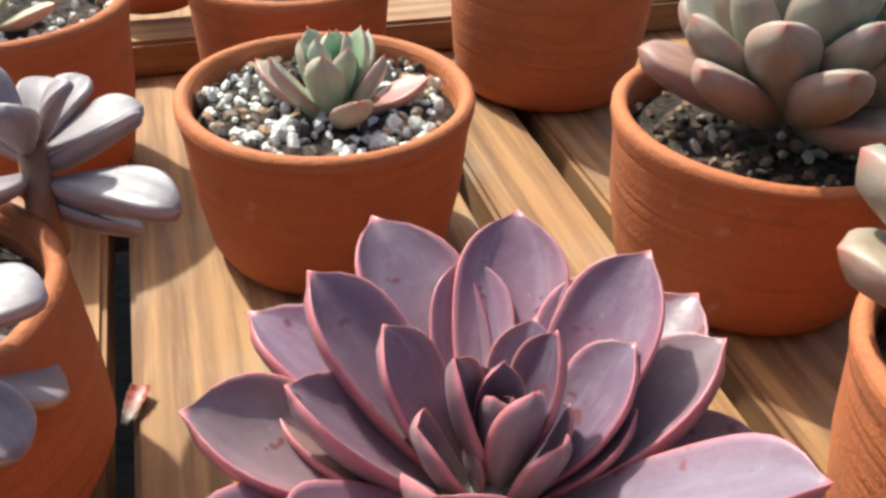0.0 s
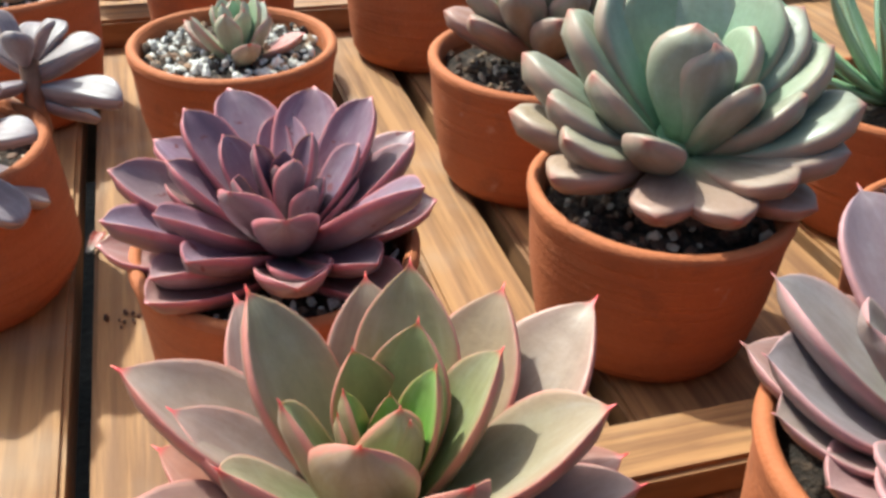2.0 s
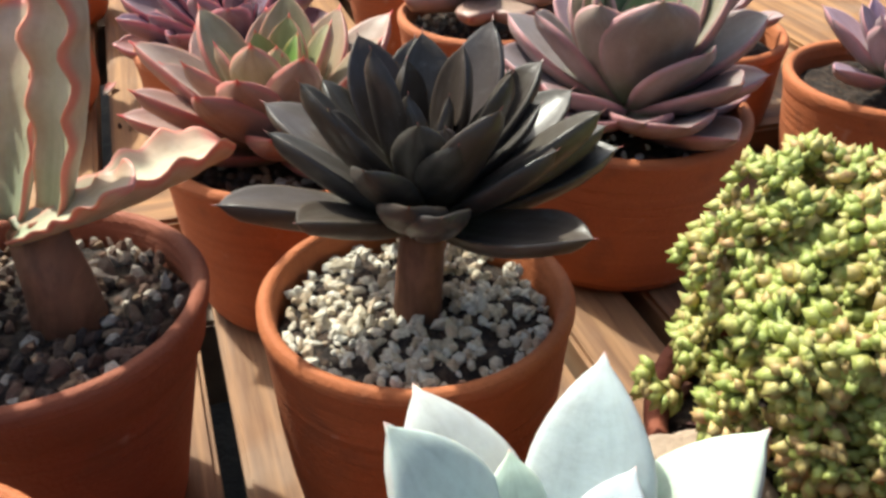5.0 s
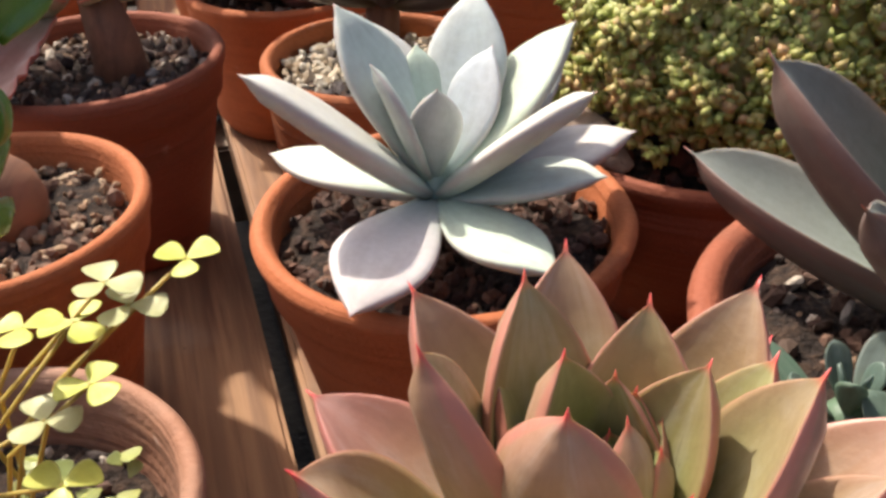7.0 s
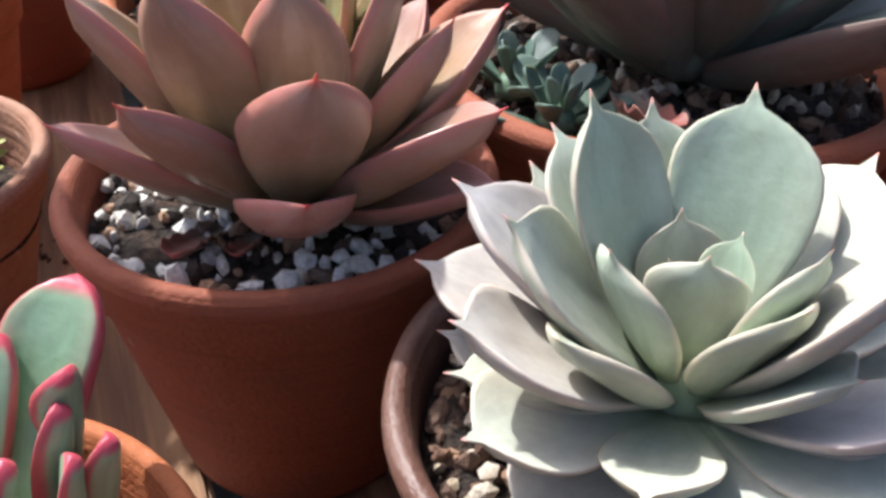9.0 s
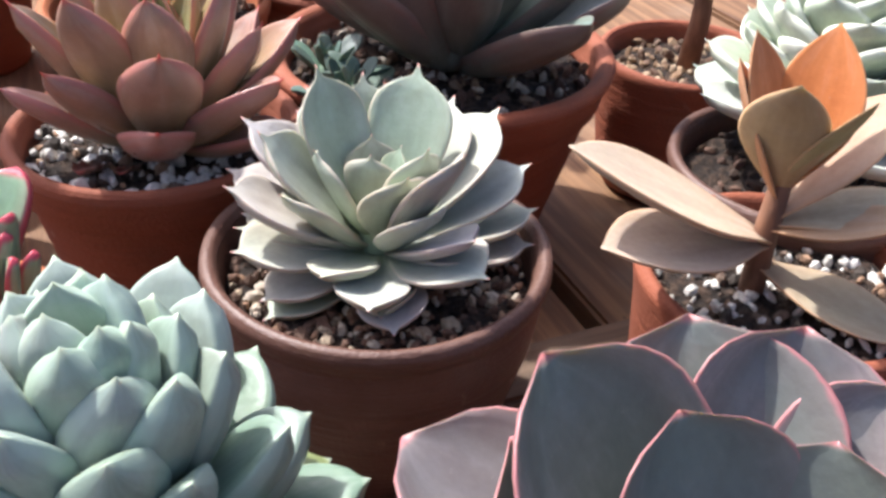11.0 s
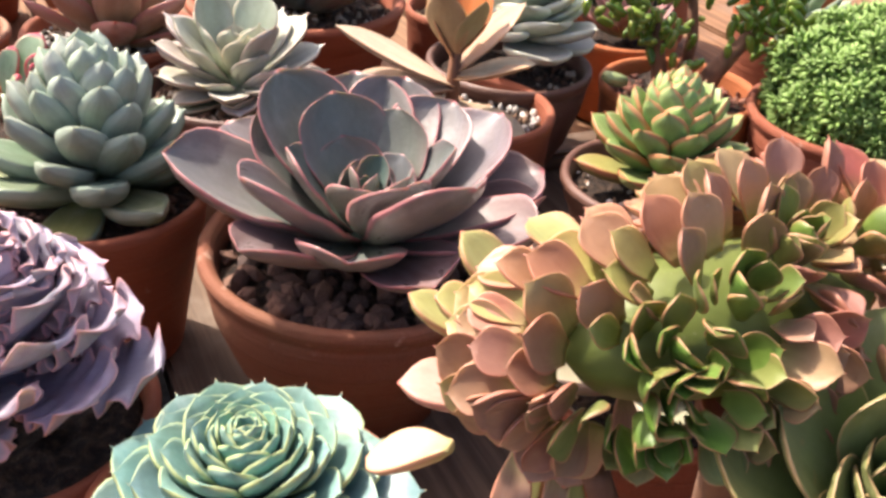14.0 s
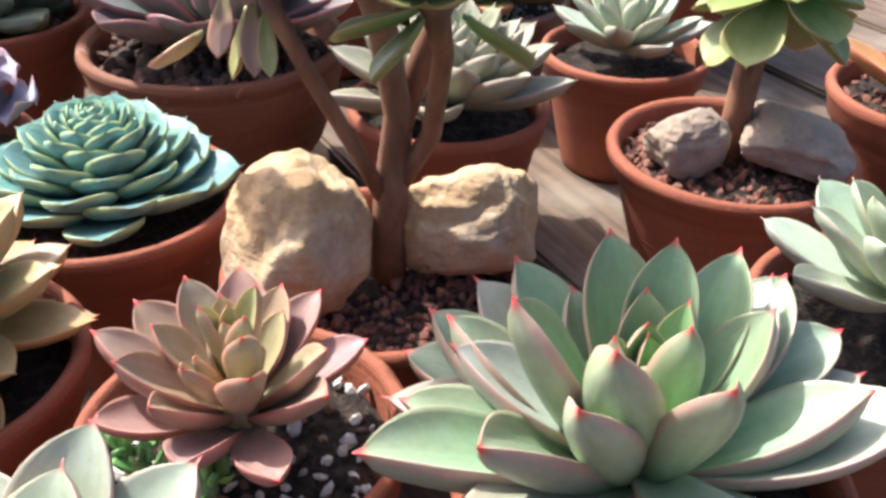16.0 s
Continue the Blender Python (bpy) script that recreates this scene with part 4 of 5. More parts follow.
rosette(p, (0.0, 0.0, 0.062), "needle", M_BLUE, 46, 0.085, (0.25, 0.36, 0.22), (0.28, 0.40, 0.26), (5, 85), 0, 1, 0.008, 0.7, 0.8, seed=28, jitter=14)
p = potted("pale purple rosette in an orange clay pot", (0.395, 0.120), 0.052, 0.068, straight_pot, TERRA)
rosette(p, (0.0, 0.0, 0.064), "pointed", M_LAVENDER, 24, 0.055, (0.34, 0.25, 0.29), (0.32, 0.25, 0.30), (8, 80), 75, 1, 0.012, 0.3, 0.75, seed=29)

p = potted("green hearted pinkish rosette with red tips in a clay pot", (0.104, 0.022), 0.054, 0.0775, straight_pot, TERRA, MIXED_GRIT, 220, 0.0024)
placed_rosette(p, GREEN_RED_AT, GREEN_RED_LEAVES, "pointed", M_GREENRED, (0.31, 0.21, 0.185), (0.13, 0.33, 0.035), 0.010, (1.14, 1.02), seed=31, fade=1.4, old=(0.36, 0.16, 0.11))
rosette(p, (-0.002, 0.0, 0.066), "pointed", M_GREENRED, 8, 0.060, (0.32, 0.12, 0.08), (0.33, 0.17, 0.12), (8, 22), 30, 1, 0.005, 0.94, seed=32, wide=(1.15, 1.15))

# ---------------------------------------------------------------- middle of the table
p = potted("black rosette with red tips in a pot of cream gravel", (0.165, -0.098), 0.050, 0.084, straight_pot, TERRA, PALE_GRIT, 620, 0.0023)
stalk(p, [(0, 0, 0.07), (0.001, 0.006, 0.088), (0.003, 0.012, 0.108)], [0.008, 0.0075, 0.007], STEM)
placed_rosette(p, BLACK_AT, BLACK_LEAVES, "dark", M_BLACK, (0.070, 0.055, 0.046), (0.042, 0.032, 0.026), 0.008, (1.05, 1.0), core=0.004, seed=33, heart=7, heart_size=0.42)

rosette(p, (0.003, 0.012, 0.100), "dark", M_BLACK, 15, 0.060, (0.060, 0.050, 0.044), (0.040, 0.034, 0.028), (18, 48), 0, 1, 0.010, 0.7, 0.9, seed=34, wide=(1.1, 1.1), core=0.004)

p = potted("ruffled succulent with pink frilled edges in a red clay pot", (0.048, -0.112), 0.0542, 0.0895, taper_pot, TERRA_OLD, MIXED_GRIT, 420, 0.0026)
stalk(p, [(0.012, 0.0, 0.074), (0.010, 0.002, 0.094), (0.006, 0.004, 0.112)], [0.012, 0.010, 0.008], STEM)
# tall broad left leaves, largely out of view, are added to shade this pot
for root, tip, wd, roll in (((0.004, 0.0, 0.112), (0.0496, 0.063, 0.108), 0.62, -10), ((0.004, -0.004, 0.112), (0.042, -0.005, 0.131), 0.95, 0), ((-0.012, -0.006, 0.106), (-0.020, -0.058, 0.090), 0.9, 0), ((-0.030, 0.050, 0.130), (-0.060, 0.085, 0.215), 1.3, 0), ((-0.040, 0.020, 0.130), (-0.085, 0.050, 0.205), 1.3, 20),
                            ((-0.008, 0.004, 0.112), (-0.034, 0.030, 0.170), 0.7, 30), ((0.0, 0.006, 0.112), (0.004, 0.040, 0.168), 0.6, -20), ((-0.010, 0.0, 0.108), (-0.075, 0.012, 0.135), 1.5, 0), ((-0.008, -0.006, 0.112), (-0.055, -0.045, 0.155), 1.5, 10), ((-0.004, 0.0, 0.114), (-0.020, -0.006, 0.172), 1.2, 0), ((0.014, 0.004, 0.116), (0.030, 0.012, 0.196), 0.6, 25)):
    leaf_between(p, "ruffle", M_RUFFLE, root, tip, (0.46, 0.24, 0.19) if tip[1] < -0.05 else (0.45, 0.43, 0.29), wd, roll)

p = potted("pale blue white rosette with spoon leaves in a clay pot", (0.197, -0.233), 0.0578, 0.0875, taper_pot, TERRA, BARK_GRIT, 380, 0.0027)
placed_rosette(p, GHOST_AT, GHOST_LEAVES, "ghost", M_GHOST, (0.56, 0.60, 0.55), (0.42, 0.52, 0.49), 0.010, (1.12, 1.05), core=0.0035, seed=35, heart=0)

p = potted("small brown caudex in a clay pot of sandy grit", (0.055, -0.2345), 0.0518, 0.0900, taper_pot, TERRA, SAND_GRIT, 420, 0.0022)
caudex = part("caudex", lathe([(0.0165, -0.006), (0.0175, 0.004), (0.0150, 0.012), (0.0095, 0.0175), (0.0030, 0.0195)], 24), STEM, p, "rounded brown caudex")
caudex.location = (0.002, 0.004, 0.084)

p = potted("glossy green jade succulent leaning over its orange clay pot", (-0.030, -0.350), 0.050, 0.085, taper_pot, TERRA, SAND_GRIT, 120, 0.0026)
stalk(p, [(0.0, 0.0, 0.07), (0.030, 0.004, 0.115), (0.085, 0.004, 0.150), (0.1505, 0.0022, 0.1884)], [0.010, 0.008, 0.006, 0.0045], STEM)
stalk(p, [(0.085, 0.004, 0.150), (0.1505, 0.0022, 0.1694)], [0.005, 0.0035], STEM)
for root, tip, wd in (
    ((0.1620, 0.0074, 0.1845), (0.1667, 0.0119, 0.2029), 0.90), ((0.1676, 0.0038, 0.1832), (0.1725, 0.0119, 0.1916), 0.90), ((0.1587, -0.0007, 0.1782), (0.1662, -0.0026, 0.1890), 1.00),
    ((0.1638, -0.0027, 0.1688), (0.1697, -0.0023, 0.1800), 1.15), ((0.1642, 0.0031, 0.1788), (0.1688, 0.0018, 0.1860), 1.00), ((0.1615, 0.0039, 0.1851), (0.1700, 0.0006, 0.1888), 0.90),
    ((0.1639, 0.0152, 0.1975), (0.1642, 0.0227, 0.2043), 0.90), ((0.1642, 0.0018, 0.1999), (0.1692, 0.0043, 0.2139), 1.00), ((0.1579, -0.0057, 0.1704), (0.1688, -0.0122, 0.1739), 1.00),
    ((0.1637, 0.0101, 0.1849), (0.1685, 0.0126, 0.1889), 1.00), ((0.1629, -0.0038, 0.1912), (0.1677, -0.0011, 0.2056), 1.00), ((0.1601, -0.0064, 0.1788), (0.1655, -0.0069, 0.1871), 1.00)):
    leaf_between(p, "round", M_JADE, root, tip, tint((0.055, 0.16, 0.018), (0.11, 0.24, 0.04), (root[2] * 977) % 1), wd, 62, 2.0)
rng = random.Random(36)
for k in range(26):
    f = k / 25
    add_leaf(p, "round", M_JADE, (0.01 + 0.105 * f + rng.uniform(-0.01, 0.01), rng.uniform(-0.016, 0.02), 0.10 + 0.05 * f + rng.uniform(-0.004, 0.03)), rng.uniform(0, 360), rng.uniform(10, 80), rng.uniform(0.018, 0.026), (0.06, 0.17, 0.02), 1.0, thick=2.0)
for k in range(22):
    f = k / 21
    add_leaf(p, "round", M_JADE, (0.150 + rng.uniform(-0.010, 0.008), rng.uniform(-0.010, 0.010), 0.150 + 0.052 * f), rng.uniform(150, 400), rng.uniform(15, 75), rng.uniform(0.015, 0.020), tint((0.055, 0.16, 0.018), (0.13, 0.26, 0.05), rng.random()), 1.0, thick=2.2)

p = potted("dome of yellow green sedum beside a stone in a brown pot", (0.292, -0.150), 0.062, 0.078, bowl_pot, TERRA_OLD, LAVA_GRIT, 160, 0.003)
p = potted("large dark bronze rosette with upright leaves in a wide clay pot", (0.338, -0.300), 0.080, 0.092, taper_pot, TERRA_RED, MIXED_GRIT, 420, 0.003)
rosette(p, (0.008, -0.006, 0.086), "broad", M_DARK, 22, 0.088, (0.18, 0.22, 0.19), (0.24, 0.30, 0.26), (22, 80), 300, 1, 0.02, 0.6, 0.8, seed=38, wide=(0.85, 0.75))
for tip, wd in (((-0.077, 0.049, 0.117), 0.50), ((-0.069, 0.019, 0.156), 0.60), ((-0.064, -0.032, 0.147), 0.58), ((-0.030, -0.050, 0.150), 0.75), ((0.036, -0.055, 0.112), 0.95), ((-0.036, 0.026, 0.185), 0.80), ((0.080, -0.030, 0.130), 0.90), ((0.0, -0.020, 0.190), 0.8)):
    way = Vector((tip[0] - 0.008, tip[1] + 0.006, 0)).normalized()
    leaf_between(p, "broad", M_DARK, (0.008 + 0.010 * way.x, -0.006 + 0.010 * way.y, 0.088), tip, (0.20, 0.23, 0.21), wd)
for at, ph in (((-0.050, -0.022, 0.084), 0), ((-0.040, -0.044, 0.084), 60)):
    rosette(p, at, "spoon", M_MOSS, 11, 0.024, (0.10, 0.15, 0.12), (0.11, 0.17, 0.135), (10, 80), ph, 1, 0.006, 0.4, 0.8, seed=40 + ph)
add_leaf(p, "ruffle", M_DARK, (-0.022, -0.040, 0.092), 275, 8, 0.042, (0.22, 0.06, 0.045), 0.6)

p = potted("yellow green clover growing in a weathered clay pot", (0.092, -0.338), 0.054, 0.070, taper_pot, TERRA_PALE, MIXED_GRIT, 200, 0.0022, level=0.02)
rng = random.Random(41)
for k, top in enumerate(((0.0368, 0.0227, 0.1182), (0.0541, 0.0260, 0.1220), (0.0302, 0.0179, 0.1113), (0.0422, 0.0202, 0.1141), (0.0243, 0.0091, 0.1167), (0.0379, 0.0033, 0.1069), (0.0288, -0.0010, 0.1009), (0.0344, -0.0115, 0.0937), (0.0, 0.0, 0.10), (-0.01, 0.02, 0.105))):
    top = Vector(top)
    foot = Vector((rng.uniform(-0.01, 0.012), rng.uniform(-0.015, 0.02), 0.048))
    s = stalk(p, [foot, foot.lerp(top, 0.45) + Vector((-0.006, 0.004, 0.012)), top], [0.0006, 0.0006, 0.0005], M_CLOVER, steps=6)
    s.color = (0.42, 0.28, 0.07, 1)
    for n in range(3):
        add_leaf(p, "clover", M_CLOVER, top, n * 120 + k * 40, rng.uniform(-8, 10), rng.uniform(0.006, 0.0082), (0.48, 0.52, 0.05) if k % 3 else (0.34, 0.36, 0.14))

for k in range(26):
    bx, by = rng.uniform(0.004, 0.034), rng.uniform(0.0, 0.034)
    if math.hypot(bx, by) < 0.044:
        add_leaf(p, "clover", M_CLOVER, (bx, by, 0.052 + rng.uniform(0.0, 0.008)), rng.uniform(0, 360), rng.uniform(0, 40), rng.uniform(0.004, 0.0065), tint((0.14, 0.20, 0.04), (0.34, 0.38, 0.10), rng.random()))

p = potted("red leaved rosette with olive heart in a red clay pot", (0.223, -0.374), 0.0565, 0.0890, taper_pot, TERRA_OLD, WHITE_GRIT, 340, 0.0027)
placed_rosette(p, AGAVE_AT, AGAVE_LEAVES, "pointed", M_AGAVE, (0.37, 0.172, 0.15), (0.16, 0.29, 0.05), 0.010, (1.0, 0.88), seed=43, old=(0.30, 0.08, 0.06))
rosette(p, (0.006, 0.000, 0.088), "pointed", M_GREENRED, 9, 0.054, (0.24, 0.31, 0.10), (0.20, 0.33, 0.08), (60, 84), 20, 1, 0.006, 0.6, 0.8, seed=44)

for root, tip in (((-0.012, -0.014, 0.079), (-0.020, -0.036, 0.086)), ((-0.004, -0.016, 0.079), (-0.006, -0.034, 0.085))):
    leaf_between(p, "ruffle", M_DARK, root, tip, (0.16, 0.045, 0.035), 0.7)

p = potted("ivory green rosette with pointed tips in a brown stoneware bowl", (0.3086, -0.4557), 0.0567, 0.0870, bowl_pot, GLAZE, CREAM_MIX, 820, 0.0021)
placed_rosette(p, LILY_AT, LILY_LEAVES, "lily", M_LILY, (0.46, 0.46, 0.41), (0.32, 0.41, 0.30), 0.010, (1.0, 1.05), seed=45, heart=6, heart_size=0.40, even=0.45)
rosette(p, (0.0, 0.002, 0.080), "lily", M_LILY, 9, 0.046, (0.34, 0.37, 0.28), (0.42, 0.43, 0.36), (-8, 8), 80, 1, 0.006, 0.95, seed=46)

p = potted("pale green paddle succulent with crimson edges in an orange clay pot", (0.178, -0.500), 0.050, 0.080, taper_pot, TERRA)
for root, tip, wd in (((0.0130, 0.0241, 0.0760), (0.0217, 0.0481, 0.1123), 0.95), ((0.0157, 0.0220, 0.0760), (0.0234, 0.0246, 0.1039), 0.8), ((0.0196, 0.0320, 0.0840), (0.0244, 0.0275, 0.1081), 0.9), ((0.0242, 0.0228, 0.0760), (0.0315, 0.0213, 0.0996), 0.9), ((0.0231, 0.0151, 0.0800), (0.0275, 0.0163, 0.1009), 1.0),
                      ((0.0061, 0.0256, 0.0780), (0.0100, 0.0379, 0.1080), 0.9), ((0.0090, 0.0113, 0.0740), (0.0175, 0.0154, 0.1010), 0.9), ((-0.0108, 0.0251, 0.0720), (-0.0066, 0.0453, 0.1000), 0.9), ((0.0, 0.0, 0.070), (-0.012, -0.010, 0.105), 0.9), ((0.0, 0.0, 0.070), (0.012, -0.020, 0.098), 0.9), ((0.0, 0.0, 0.070), (-0.030, 0.012, 0.092), 0.9)):
    leaf_between(p, "spoon", M_PADDLE, root, tip, (0.27, 0.40, 0.25), wd if wd == 0.95 else 0.92 * wd, thick=1.6)

# ---------------------------------------------------------------- near end of the table
p = potted("plump blue green rosette in an orange clay pot", (0.2548, -0.588), 0.0503, 0.0890, taper_pot, TERRA_RED, BARK_GRIT, 160, 0.0025)
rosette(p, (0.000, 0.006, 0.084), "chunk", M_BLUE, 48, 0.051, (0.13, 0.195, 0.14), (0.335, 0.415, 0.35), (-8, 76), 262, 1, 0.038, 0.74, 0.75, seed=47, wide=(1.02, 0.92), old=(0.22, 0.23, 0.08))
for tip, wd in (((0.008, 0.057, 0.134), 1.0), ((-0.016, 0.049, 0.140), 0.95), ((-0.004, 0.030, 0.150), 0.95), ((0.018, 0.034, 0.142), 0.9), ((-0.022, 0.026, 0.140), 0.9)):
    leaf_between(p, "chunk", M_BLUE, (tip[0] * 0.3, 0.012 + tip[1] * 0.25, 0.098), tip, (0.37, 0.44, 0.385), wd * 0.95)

p = potted("felted orange brown leaves on a stem in a clay pot", (0.447, -0.458), 0.052, 0.078, straight_pot, TERRA_RED, WHITE_GRIT, 280, 0.0022)
stalk(p, [(-0.012, 0.0, 0.06), (-0.012, 0.0, 0.095), (-0.011, 0.0, 0.125)], [0.0045, 0.004, 0.003], STEM)
for az, el, ln, z, c in ((185, 24, 0.080, 0.090, (0.52, 0.42, 0.31)), (200, 8, 0.066, 0.088, (0.54, 0.42, 0.32)), (345, 12, 0.050, 0.096, (0.46, 0.40, 0.28)), (10, 42, 0.058, 0.098, (0.52, 0.38, 0.27)), (330, 18, 0.050, 0.094, (0.46, 0.30, 0.18)),
                           (165, 62, 0.050, 0.105, (0.44, 0.22, 0.11)), (140, 66, 0.052, 0.108, (0.46, 0.20, 0.09)), (50, 62, 0.054, 0.108, (0.58, 0.20, 0.06)), (300, 55, 0.045, 0.110, (0.36, 0.32, 0.16)), (240, 58, 0.052, 0.108, (0.40, 0.30, 0.16)), (320, -12, 0.055, 0.080, (0.40, 0.34, 0.24)),):
    add_leaf(p, "oval", M_FELT, (-0.012, 0, z), az, el, ln, c, 1.15)

p = potted("whitish edged crinkled rosette in a dark brown bowl", (0.4834, -0.383), 0.0568, 0.0785, bowl_pot, GLAZE, MIXED_GRIT, 130, 0.0025)
rosette(p, (0.006, 0.012, 0.088), "shell", M_WHITE_EDGE, 60, 0.054, (0.42, 0.47, 0.40), (0.44, 0.50, 0.36), (-8, 84), 0, 1, 0.050, 0.45, 0.8, seed=51, wide=(1.2, 1.0))

p = potted("branching green jade bush with brown stem in a clay pot", (0.600, -0.400), 0.0553, 0.0706, straight_pot, TERRA, LAVA_GRIT, 300, 0.0022)
JADE_POT = p
p = potted("small dusky red rosette in an orange clay pot", (0.590, -0.285), 0.045, 0.068, straight_pot, TERRA)
rosette(p, (0, 0, 0.064), "pointed", M_LAVENDER, 26, 0.05, (0.24, 0.12, 0.11), (0.22, 0.13, 0.12), (12, 84), 20, 1, 0.014, 0.35, 0.75, seed=53)

# brown stoneware colour on this pot imitates the shade it stands in
p = potted("lime green rosette with orange edged leaves in a clay pot coloured dark for shade", (0.543, -0.532), 0.0538, 0.0690, taper_pot, GLAZE, WHITE_GRIT, 160, 0.002)
rosette(p, (0.004, 0.000, 0.068), "gem", M_ORANGE_EDGE, 62, 0.050, (0.155, 0.29, 0.085), (0.26, 0.47, 0.18), (-4, 84), 262, 1, 0.038, 0.55, 0.75, seed=55, wide=(1.15, 1.05), old=(0.27, 0.23, 0.08))

p = potted("wide grey rosette with pink margins in a pebble filled pot", (0.3736, -0.6247), 0.0708, 0.0835, bowl_pot, TERRA_DARK, BIG_GRIT, 230, 0.0052)
placed_rosette(p, GREY_PINK_AT, GREY_PINK_LEAVES, "paddle", M_GREYPINK, (0.176, 0.163, 0.160), (0.092, 0.150, 0.132), 0.010, (1.0, 1.1), seed=57, heart=7, heart_size=0.32, even=0.25, old=(0.30, 0.13, 0.12))

p = potted("lilac rosette with frilled wavy leaves in a dark clay pot", (0.248, -0.722), 0.052, 0.075, taper_pot, TERRA_OLD)
rosette(p, (-0.004, 0.004, 0.082), "frill", M_FRILL, 70, 0.047, (0.33, 0.28, 0.37), (0.33, 0.31, 0.42), (-4, 80), 0, 1, 0.046, 0.5, 0.85, seed=59, core=0.014, jitter=14)

p = potted("flat teal rosette with yellow green edges in a clay pot", (0.3359, -0.778), 0.0539, 0.0790, taper_pot, TERRA_RED)
rosette(p, (-0.001, 0.004, 0.071), "shell", M_TEAL, 80, 0.0445, (0.13, 0.255, 0.25), (0.18, 0.36, 0.30), (6, 80), 0, 1, 0.031, 0.25, 1.05, seed=61, power=0.9, jitter=4, core=0.013, wide=(1.1, 1.05))

p = potted("crested aeonium with brown stems and rocks in a clay pot", (0.4366, -0.8403), 0.0557, 0.0765, taper_pot, TERRA_RED, LAVA_GRIT, 620, 0.0022)
AEONIUM_POT = p
p = potted("green aeonium with grey rocks in an orange clay pot", (0.6113, -0.7582), 0.0575, 0.0690, taper_pot, TERRA_RED, LAVA_GRIT, 520, 0.0022)
AEONIUM_TWO = p
p = potted("silvery green rosette with long leaves in a red clay pot", (0.487, -0.705), 0.050, 0.076, taper_pot, TERRA_OLD)
rosette(p, (0.0, -0.006, 0.076), "pointed", M_LILY, 64, 0.060, (0.27, 0.26, 0.19), (0.28, 0.32, 0.21), (4, 84), 60, 1, 0.016, 0.35, 0.75, seed=63)

p = potted("golden yellow rosette with red tips in an orange clay pot", (0.290, -0.878), 0.053, 0.0795, taper_pot, TERRA_RED)
rosette(p, (0.002, 0.004, 0.082), "gem", M_YELLOW, 56, 0.052, (0.42, 0.355, 0.16), (0.45, 0.46, 0.22), (2, 84), 250, 1, 0.042, 0.6, 0.75, seed=65, wide=(0.85, 0.8), old=(0.22, 0.15, 0.05))
rosette(p, (0.002, 0.002, 0.084), "pointed", M_YELLOW, 16, 0.050, (0.38, 0.29, 0.11), (0.44, 0.35, 0.14), (-24, 6), 30, 1, 0.008, 0.95, 1.0, seed=66, wide=(1.2, 1.2), core=0.010)

p = potted("small rose pink rosette with red tips in a clay pot", (0.391, -0.928), 0.0465, 0.0860, taper_pot, TERRA_RED, WHITE_GRIT, 220, 0.0022)
placed_rosette(p, ROSE_AT, ROSE_LEAVES, "mint", M_ROSE, (0.37, 0.225, 0.19), (0.42, 0.42, 0.18), 0.014, (1.12, 1.0), core=0.006, seed=67, heart=9, heart_size=0.58, old=(0.33, 0.16, 0.12))
for k, (bx, by) in enumerate(((-0.0316, -0.0021), (-0.0251, -0.0103), (-0.0170, -0.0145), (-0.0091, -0.0187), (-0.0065, -0.0132))):
    rosette(p, (bx, by, 0.080), "plump", M_MOSS, 7, 0.009, (0.16, 0.34, 0.09), (0.24, 0.42, 0.15), (24, 80), 40 * k, 1, 0.004, 0.6, seed=70 + k, core=0.0025)

p = potted("large mint green rosette with red tips in an orange clay pot", (0.494, -0.962), 0.052, 0.088, taper_pot, TERRA_RED)
placed_rosette(p, MINT_AT, MINT_LEAVES, "mint", M_MINT, (0.28, 0.41, 0.26), (0.17, 0.40, 0.12), 0.010, (0.95, 0.92), seed=75, even=0.25)
rosette(p, (-0.002, 0.0, 0.084), "pointed", M_MINT, 10, 0.070, (0.36, 0.40, 0.30), (0.44, 0.50, 0.38), (-2, 26), 15, 1, 0.005, 0.92, seed=76)
p = potted("pale green rosette with dark red tips in an orange clay pot", (0.345, -1.020), 0.048, 0.086, taper_pot, TERRA_RED)
rosette(p, (0.0, 0.0, 0.092), "broad", M_MINT, 26, 0.062, (0.36, 0.44, 0.32), (0.34, 0.46, 0.28), (4, 82), 40, 1, 0.018, 0.3, 0.75, seed=77)
for tip in ((0.0235, 0.0437, 0.1380), (0.0436, 0.0331, 0.1340)):
    leaf_between(p, "broad", M_MINT, (tip[0] * 0.15, tip[1] * 0.15, 0.096), tip, (0.36, 0.45, 0.32), 0.85)
p = potted("whitish green rosette in an orange clay pot", (0.605, -0.900), 0.050, 0.080, taper_pot, TERRA_RED)
rosette(p, (0.0, 0.0, 0.080), "broad", M_LILY, 34, 0.050, (0.40, 0.46, 0.34), (0.40, 0.48, 0.30), (0, 82), 0, 1, 0.026, 0.4, 0.75, seed=79)
p = potted("orange leaved succulent in an orange clay pot of red grit", (0.730, -0.735), 0.054, 0.080, taper_pot, TERRA_RED, LAVA_GRIT, 160, 0.0025)
rosette(p, (0.0, 0.0, 0.074), "pointed", M_ORANGE_EDGE, 18, 0.055, (0.46, 0.24, 0.10), (0.40, 0.34, 0.12), (10, 80), 0, 1, 0.01, 0.4, seed=81)
p = potted("dusky green rosette in a weathered clay pot", (0.745, -0.265), 0.050, 0.070, straight_pot, TERRA_OLD, LAVA_GRIT, 120, 0.0024)
